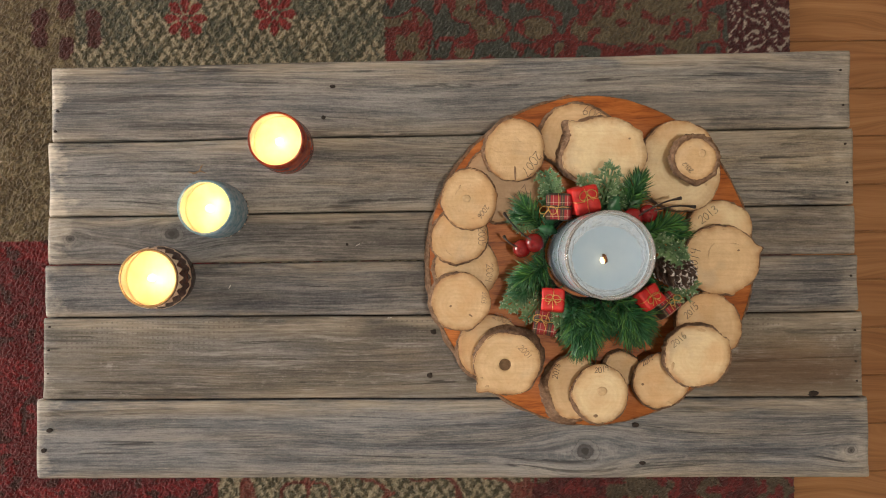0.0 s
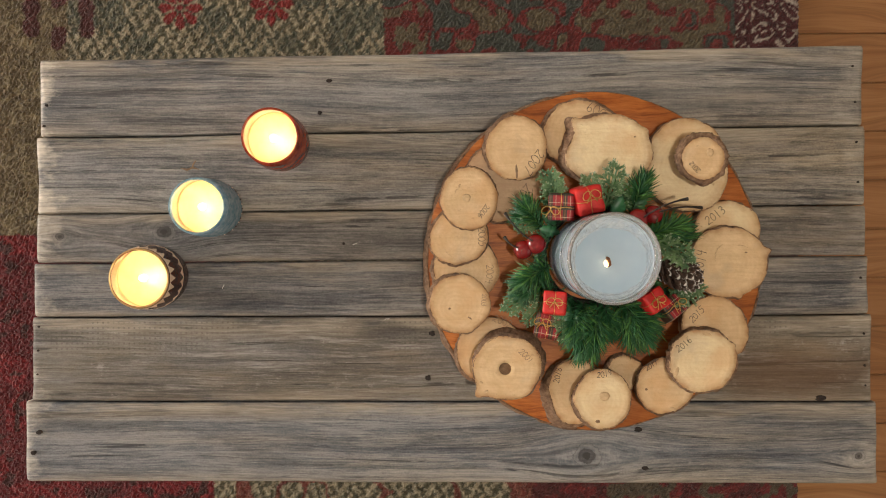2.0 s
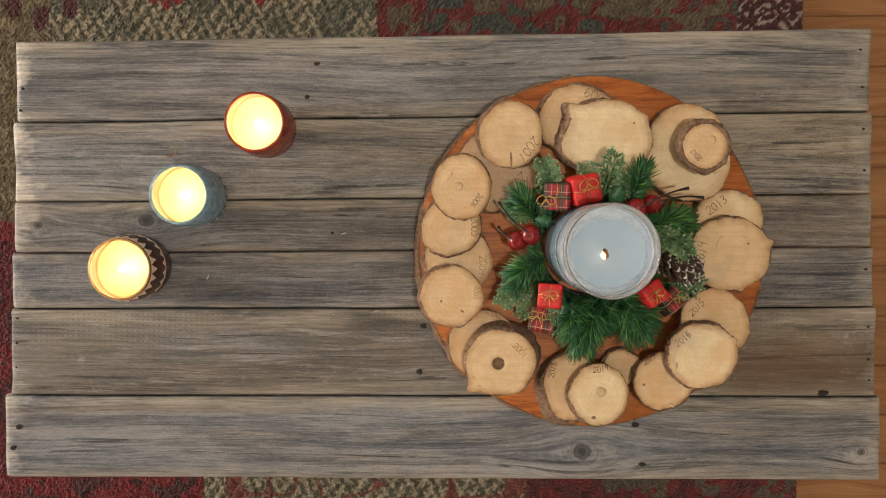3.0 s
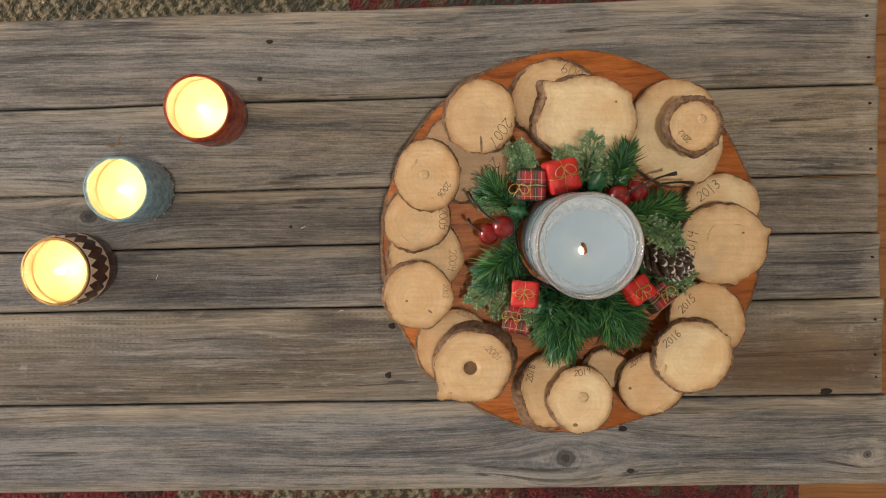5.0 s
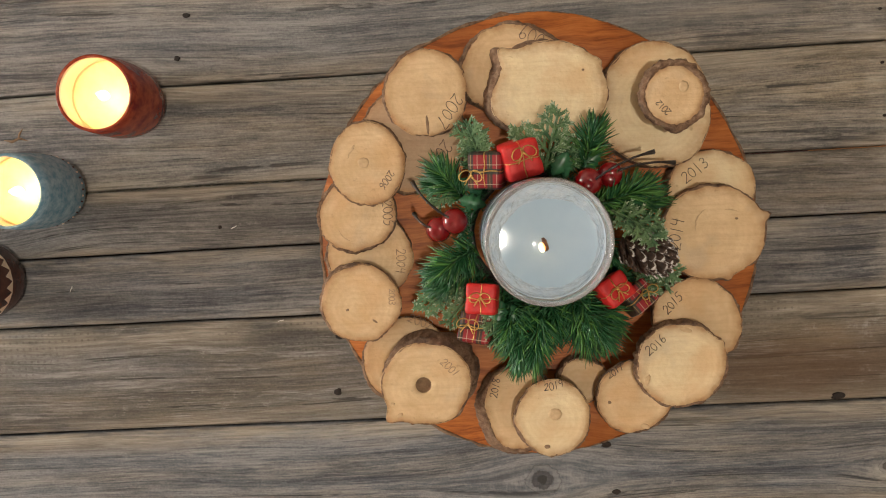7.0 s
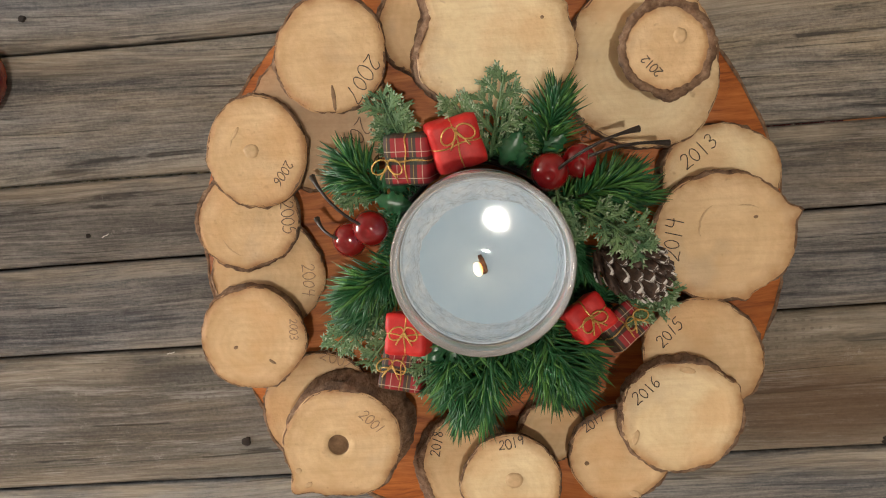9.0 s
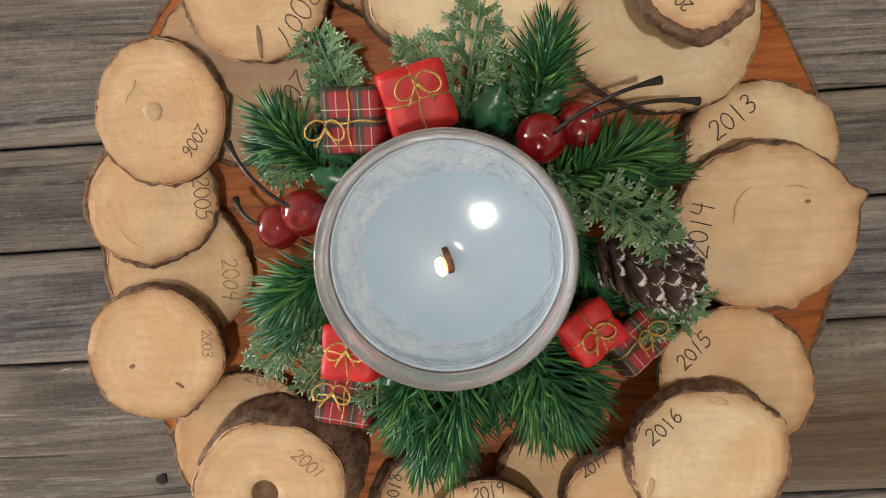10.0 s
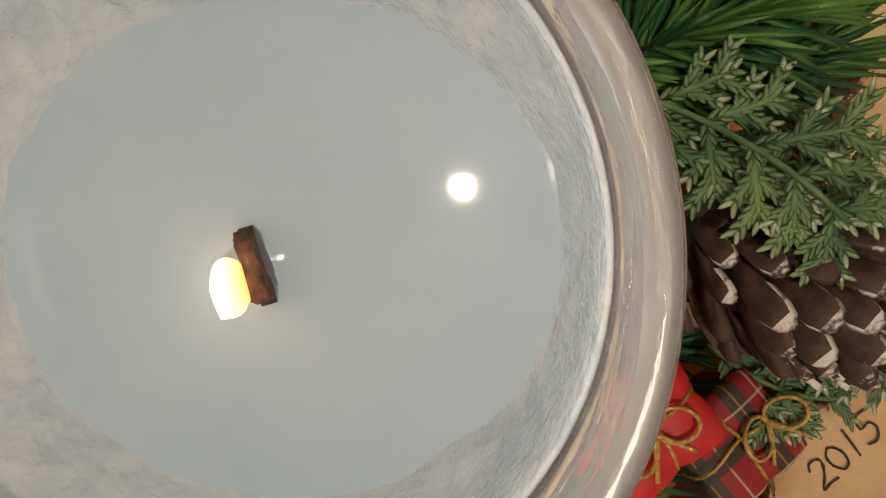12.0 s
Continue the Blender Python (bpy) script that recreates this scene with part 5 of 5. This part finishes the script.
for n, (p, deg, ln, tilt) in enumerate((((0.178, 0.046, 0.552), 55, 0.024, 10), ((0.190, 0.044, 0.548), 95, 0.022, 15), ((0.122, 0.024, 0.545), 165, 0.024, 5), ((0.118, 0.034, 0.542), 140, 0.022, 10), ((0.132, -0.058, 0.548), -105, 0.026, 5),
                                        ((0.140, -0.062, 0.545), -75, 0.024, 5), ((0.204, 0.050, 0.548), 40, 0.02, 8), ((0.146, 0.055, 0.535), 120, 0.022, 0))):
    holly(p, deg, ln, tilt, n)


def cherry_pair(balls, stems):
    for p, r in balls:
        bm = bmesh.new()
        bmesh.ops.create_uvsphere(bm, u_segments=28, v_segments=18, radius=r)
        for v in bm.verts:
            d = math.hypot(v.co.x, v.co.y) / r
            if v.co.z > 0:
                v.co.z -= 0.16 * r * math.exp(-(d / 0.16) ** 2)
        l = loc(p)
        part("cherry", bm, M_CHERRY, wreath, "shiny red artificial cherry", at=pose(l.x, l.y, l.z, 12, -8, 0))
    for (a, b, lift) in stems:
        bm = bmesh.new()
        pts = bend(loc(a), loc(b), lift, 9, -0.0035)
        tube(bm, pts, [0.0010] * 8 + [0.0015, 0.0022], 7)
        part("cherry_stem", bm, M_STEM, wreath, "thin dark brown stem")


cherry_pair((((0.0805, 0.0055, 0.543), 0.0112), ((0.0945, 0.0120, 0.547), 0.0116)), (((0.094, 0.013, 0.556), (0.060, 0.047, 0.544), 0.004), ((0.0805, 0.0065, 0.552), (0.060, 0.020, 0.540), 0.003)))
cherry_pair((((0.2075, 0.040, 0.556), 0.0118), ((0.2260, 0.045, 0.553), 0.0112)), (((0.211, 0.041, 0.566), (0.259, 0.0615, 0.569), 0.004), ((0.226, 0.046, 0.562), (0.279, 0.052, 0.556), 0.003)))


def gift(p, size, turn, material, label, bow=(0, 0), seed=0):
    """A puffy wrapped box tied both ways with gold cord and a small bow."""
    rnd = random.Random(seed)
    bm = bmesh.new()
    bmesh.ops.create_cube(bm, size=1)
    bmesh.ops.subdivide_edges(bm, edges=bm.edges, cuts=7, use_grid_fill=True)
    for v in bm.verts:
        c = v.co * 2
        k = 13.0
        nrm = (abs(c.x) ** k + abs(c.y) ** k + abs(c.z) ** k) ** (1 / k)
        c = c / nrm
        pinch = 1 - 0.07 * math.exp(-(c.x / 0.16) ** 2) * (abs(c.z) > 0.6) - 0.07 * math.exp(-(c.y / 0.16) ** 2) * (abs(c.z) > 0.6)
        c *= pinch * (1 + 0.03 * noise.noise(c * 1.6 + Vector((seed, 0, 0))))
        v.co = Vector((c.x * size[0], c.y * size[1], c.z * size[2])) / 2
    l = loc(p)
    box_ob = part("gift_box", bm, material, wreath, label, at=pose(l.x, l.y, l.z, *turn))
    sx, sy, sz = (s / 2 * 0.985 for s in size)

    def loop_pts(ax, ay):
        pts = []
        for i in range(41):
            a = 2 * math.pi * i / 40
            u, w = math.cos(a), math.sin(a)
            k = (abs(u) ** 6 + abs(w) ** 6) ** (-1 / 6)
            wob = 0.0006 * math.sin(5 * a + seed)
            pts.append((sx * u * k * ax + wob * ay, sy * u * k * ay + wob * ax, sz * w * k * 1.0 - 0.0002))
        return pts

    for ax, ay in ((1, 0), (0, 1)):
        bmc = bmesh.new()
        tube(bmc, loop_pts(ax, ay), 0.0005, 6)
        part("gold_cord", bmc, M_GOLD, box_ob, "twisted gold cord")
    bmc = bmesh.new()
    for sg in (-1, 1):
        w = sx * 0.72
        pts = []
        for i in range(19):
            t = i / 18
            a = 2 * math.pi * t
            pts.append((bow[0] + sg * (w * (1 - math.cos(a)) / 2) * 0.95, bow[1] + w * 0.42 * math.sin(a) - 0.25 * w * (1 - math.cos(a)) / 2, sz + 0.0012 + 0.002 * (1 - math.cos(a)) / 2))
        tube(bmc, pts, 0.00052, 6)
        tube(bmc, bend((bow[0], bow[1], sz + 0.001), (bow[0] + sg * w * 0.55, bow[1] - w * 0.9, sz + 0.0006), 0.0008, 6), 0.00055, 6)
    part("gold_bow", bmc, M_GOLD, box_ob, "small gold cord bow")
    return box_ob


gift((0.1510, 0.0615, 0.553), (0.031, 0.031, 0.027), (10, 8, 14), M_REDWRAP, "small red wrapped gift box with gold cord", (0.001, 0.008), 1)
gift((0.1240, 0.0540, 0.548), (0.029, 0.031, 0.026), (8, -14, -3), M_PLAID, "small tartan wrapped gift box with gold cord", (-0.011, -0.002), 2)
gift((0.1150, -0.0545, 0.555), (0.026, 0.026, 0.026), (-8, -10, -4), M_REDWRAP, "small red wrapped gift box with gold cord", (0.0, 0.002), 3)
gift((0.1085, -0.0820, 0.540), (0.028, 0.026, 0.024), (-14, -8, -10), M_PLAID, "small tartan wrapped gift box with gold cord", (-0.006, 0.003), 4)
gift((0.2260, -0.0530, 0.550), (0.026, 0.024, 0.025), (-8, 14, 32), M_REDWRAP, "small red wrapped gift box with gold cord", (-0.001, -0.001), 5)
gift((0.2480, -0.0620, 0.541), (0.025, 0.023, 0.023), (-10, 16, 35), M_PLAID, "small tartan wrapped gift box with gold cord", (0.007, 0.0), 6)


def pinecone(p, turn, length, radius):
    cone = part("pinecone", lathe([(0.0005, -0.5 * length), (radius * 0.42, -0.42 * length), (radius * 0.55, -0.1 * length), (radius * 0.4, 0.25 * length), (0.0005, 0.48 * length)], 16), M_CONE, wreath, "brown pinecone with white frosted tips", at=pose(*loc(p), *turn))
    bm = bmesh.new()
    # one scale: a long curved spoon with a frosted lip
    prof = [(0.0, 0.0012, 0.0), (0.30, 0.0020, 0.0003), (0.60, 0.0028, 0.0011), (0.82, 0.0030, 0.0022), (0.94, 0.0023, 0.0031), (1.0, 0.0010, 0.0036)]
    rows = []
    for t, w, z in prof:
        x = t * 0.0165
        rows.append([(x, w * s, z + up - k * 0.0012) for s, k, up in ((-1, 0, 0.0004), (-0.72, 0, 0.0002), (0, 0, 0.0007), (0.72, 0, 0.0002), (1, 0, 0.0004), (0.9, 1, 0), (-0.9, 1, 0))])
    grid_skin(bm, rows, True, True, True)
    for f in bm.faces:
        c = f.calc_center_median()
        if c.x > 0.0146 or (c.x > 0.0105 and abs(c.y) > 0.0019):
            f.material_index = 1
    me = finish("scale", bm, [M_CONE, M_SNOW])
    count = 84
    rnd = random.Random(11)
    for k in range(count):
        t = (k + 0.5) / count
        a = k * 2.39996
        z = -0.46 * length + 0.80 * length * t
        r = radius * (0.22 + 0.20 * math.sin(math.pi * min(1, 0.25 + 0.75 * t)))
        size = (0.62 + 0.48 * math.sin(math.pi * min(1.0, 0.12 + 0.8 * t))) * rnd.uniform(0.9, 1.1)
        ob = new("scale", me)
        ob.parent = cone
        ob.matrix_basis = Matrix.Rotation(a, 4, "Z") @ Matrix.Translation((r, 0, z)) @ Matrix.Rotation(radians(-34 - 34 * t + rnd.uniform(-7, 7)), 4, "Y") @ Matrix.Rotation(radians(rnd.uniform(-14, 14)), 4, "X") @ Matrix.Diagonal((size, size * rnd.uniform(0.85, 1.1), size, 1))
    return cone


pinecone((0.2520, -0.0190, 0.560), (72, 0, 52), 0.046, 0.0225)

# ---- rug and floor ----


def smooth_noise(x, y, scale, seed):
    """Value noise on a grid of points."""
    rs = np.random.RandomState(seed)
    table_n = rs.rand(256, 256)
    u, v = x * scale + 100.3, y * scale + 77.7
    iu, iv = np.floor(u).astype(int), np.floor(v).astype(int)
    fu, fv = u - iu, v - iv
    fu, fv = fu * fu * (3 - 2 * fu), fv * fv * (3 - 2 * fv)
    g = lambda a, b: table_n[a % 256, b % 256]
    return (g(iu, iv) * (1 - fu) + g(iu + 1, iv) * fu) * (1 - fv) + (g(iu, iv + 1) * (1 - fu) + g(iu + 1, iv + 1) * fu) * fv


def rug_colors(x, y):
    """The patchwork of the rug: fields of yarn colour with flowers, hatching and scrolls."""
    n1, n2, n3 = smooth_noise(x, y, 22, 1), smooth_noise(x, y, 70, 2), smooth_noise(x, y, 170, 3)
    hatch = np.sin(x * 300 + 0.9 * np.sin(y * 330) + 2 * n1) * np.sign(np.sin((y + 0.35 * x) * 190 + 2 * n1)) + 0.5 * (n3 - 0.5)
    col = np.zeros(x.shape + (3,))

    def lay(mask, c, k=1.0):
        col[mask] = col[mask] * (1 - k) + np.array(c) * k

    up = y > 0.03 + 0.004 * (n2 - 0.5)
    e = 0.008 * (n2 - 0.5)
    beige = (0.37, 0.325, 0.225)
    olive = (0.105, 0.098, 0.058)
    green = (0.075, 0.085, 0.06)
    field = up & (x < -0.117 + e)
    lay(field, olive)
    lay(field & (hatch > 0.15), beige)
    lay(field & (n1 > 0.62), green, 0.6)
    lay(field & (n1 > 0.4) & (hatch < -0.3), green, 0.7)
    brown = up & (x < -0.695 + e)
    lay(brown, (0.15, 0.115, 0.062))
    lay(brown & (n3 > 0.6), (0.20, 0.16, 0.09))
    for k in range(9):
        fx, fy = -0.66 - 0.05 * (k % 3), 0.52 - 0.055 * (k // 3) - 0.02 * (k % 2)
        lay(up & (np.hypot(x - fx, (y - fy) * 0.7) < 0.012 + 0.006 * n2), (0.085, 0.022, 0.02))
    teal = up & (x >= -0.117 + e) & (x < 0.524 + e)
    lay(teal, (0.062, 0.07, 0.056))
    lay(teal & (n1 > 0.55), (0.13, 0.105, 0.06))
    lay(teal & (n2 > 0.63), (0.155, 0.022, 0.018))
    lay(teal & (np.abs(n1 - 0.5) < 0.035), (0.16, 0.018, 0.016))
    wine = up & (x >= 0.524 + e)
    lay(wine, (0.075, 0.012, 0.013))
    scroll = np.abs(np.sin(x * 76 + 2.2 * np.sin(y * 70)) * np.sin(y * 64 + 2.0 * np.sin(x * 52)))
    lay(wine & (scroll > 0.42) & (scroll < 0.68) & (n3 > 0.3), (0.38, 0.33, 0.28))
    red = ~up & (x < -0.428 + e)
    lay(red, (0.205, 0.012, 0.016))
    lay(red & (n1 > 0.55), (0.13, 0.010, 0.014))
    lay(red & (np.sin((0.8 * x + y) * 420 + 7 * n1) > 0.45), (0.115, 0.010, 0.013), 0.7)
    lay(red & (n2 > 0.72), (0.07, 0.018, 0.016))
    low = ~up & (x >= -0.428 + e) & (x < 0.153 + e)
    lay(low, olive)
    lay(low & (hatch > 0.05), beige)
    lay(low & (np.abs(n1 - 0.52) < 0.05), (0.19, 0.022, 0.018), 0.8)
    right = ~up & (x >= 0.153 + e)
    lay(right, (0.10, 0.018, 0.018))
    lay(right & (n1 > 0.58), (0.11, 0.085, 0.055))
    lay(right & (n2 > 0.66), (0.17, 0.02, 0.02))
    for fx, fy in ((-0.488, 0.445), (-0.321, 0.452), (-0.65, 0.58), (-0.4, 0.6)):
        d, a = np.hypot(x - fx, y - fy), np.arctan2(y - fy, x - fx)
        lay((d < 0.040 * (0.62 + 0.38 * np.abs(np.cos(4 * a)))) & (d > 0.010) & (np.abs(np.cos(4 * a)) > 0.35), (0.235, 0.022, 0.02))
        lay(d < 0.006, (0.2, 0.02, 0.02))
    return col * (0.66 + 0.54 * n3[..., None])


RUG_X, RUG_Y, STEP = (-1.15, 0.643), (-0.75, 0.75), 0.0031
gx, gy = np.arange(RUG_X[0], RUG_X[1], STEP), np.arange(RUG_Y[0], RUG_Y[1], STEP)
px, py = np.meshgrid(gx, gy, indexing="ij")
rs = np.random.RandomState(7)
px2, py2 = px + rs.uniform(-0.0010, 0.0010, px.shape), py + rs.uniform(-0.0010, 0.0010, px.shape)
pz = 0.0085 + 0.0034 * rs.rand(*px.shape) + 0.002 * smooth_noise(px, py, 60, 9)
edge = np.minimum(np.minimum(px - RUG_X[0], RUG_X[1] - px), np.minimum(py - RUG_Y[0], RUG_Y[1] - py))
pz = np.where(edge < STEP * 1.2, 0.0005, pz)
nx, ny = px.shape
idx = np.arange(nx * ny).reshape(nx, ny)
quads = np.stack([idx[:-1, :-1], idx[1:, :-1], idx[1:, 1:], idx[:-1, 1:]], -1).reshape(-1, 4)
me = bpy.data.meshes.new("rug")
me.from_pydata(np.stack([px2, py2, pz], -1).reshape(-1, 3).tolist(), [], quads.tolist())
att = me.color_attributes.new("yarn", "FLOAT_COLOR", "POINT")
att.data.foreach_set("color", np.concatenate([rug_colors(px2, py2).reshape(-1, 3), np.ones((nx * ny, 1))], 1).ravel().astype(np.float32))
me.materials.append(M_RUG)
rug = new("rug", me)
tagged(rug, "patchwork wool pile rug in red olive and teal", "rug")

floor = new("floor", finish("floor", box(bmesh.new(), -5.6, 2.6, -2.6, 2.6, -0.06, -0.004), M_FLOOR, False))
tagged(floor, "warm brown pine plank floor", "floor", kind="structure")
BW = 0.0895
bm = bmesh.new()
box(bm, -1.3, 1.3, 0.0012, BW - 0.0012, -0.004, 0.0)
bmesh.ops.bevel(bm, geom=[e for e in bm.edges if all(v.co.z > -0.001 for v in e.verts)], offset=0.0012, segments=1, affect="EDGES")
floor_board = finish("floor_board", bm, M_FLOOR, False)
for k in range(int(5.2 / BW) + 1):
    y = 0.308 - 34 * BW + k * BW
    if y < -2.55 or y > 2.5:
        continue
    for side in (-3.9, -1.3, 1.3):
        ob = new("floor_board", floor_board)
        ob.parent = floor
        ob.matrix_basis = pose(side, y, 0 if side > -2 else -0.0003)
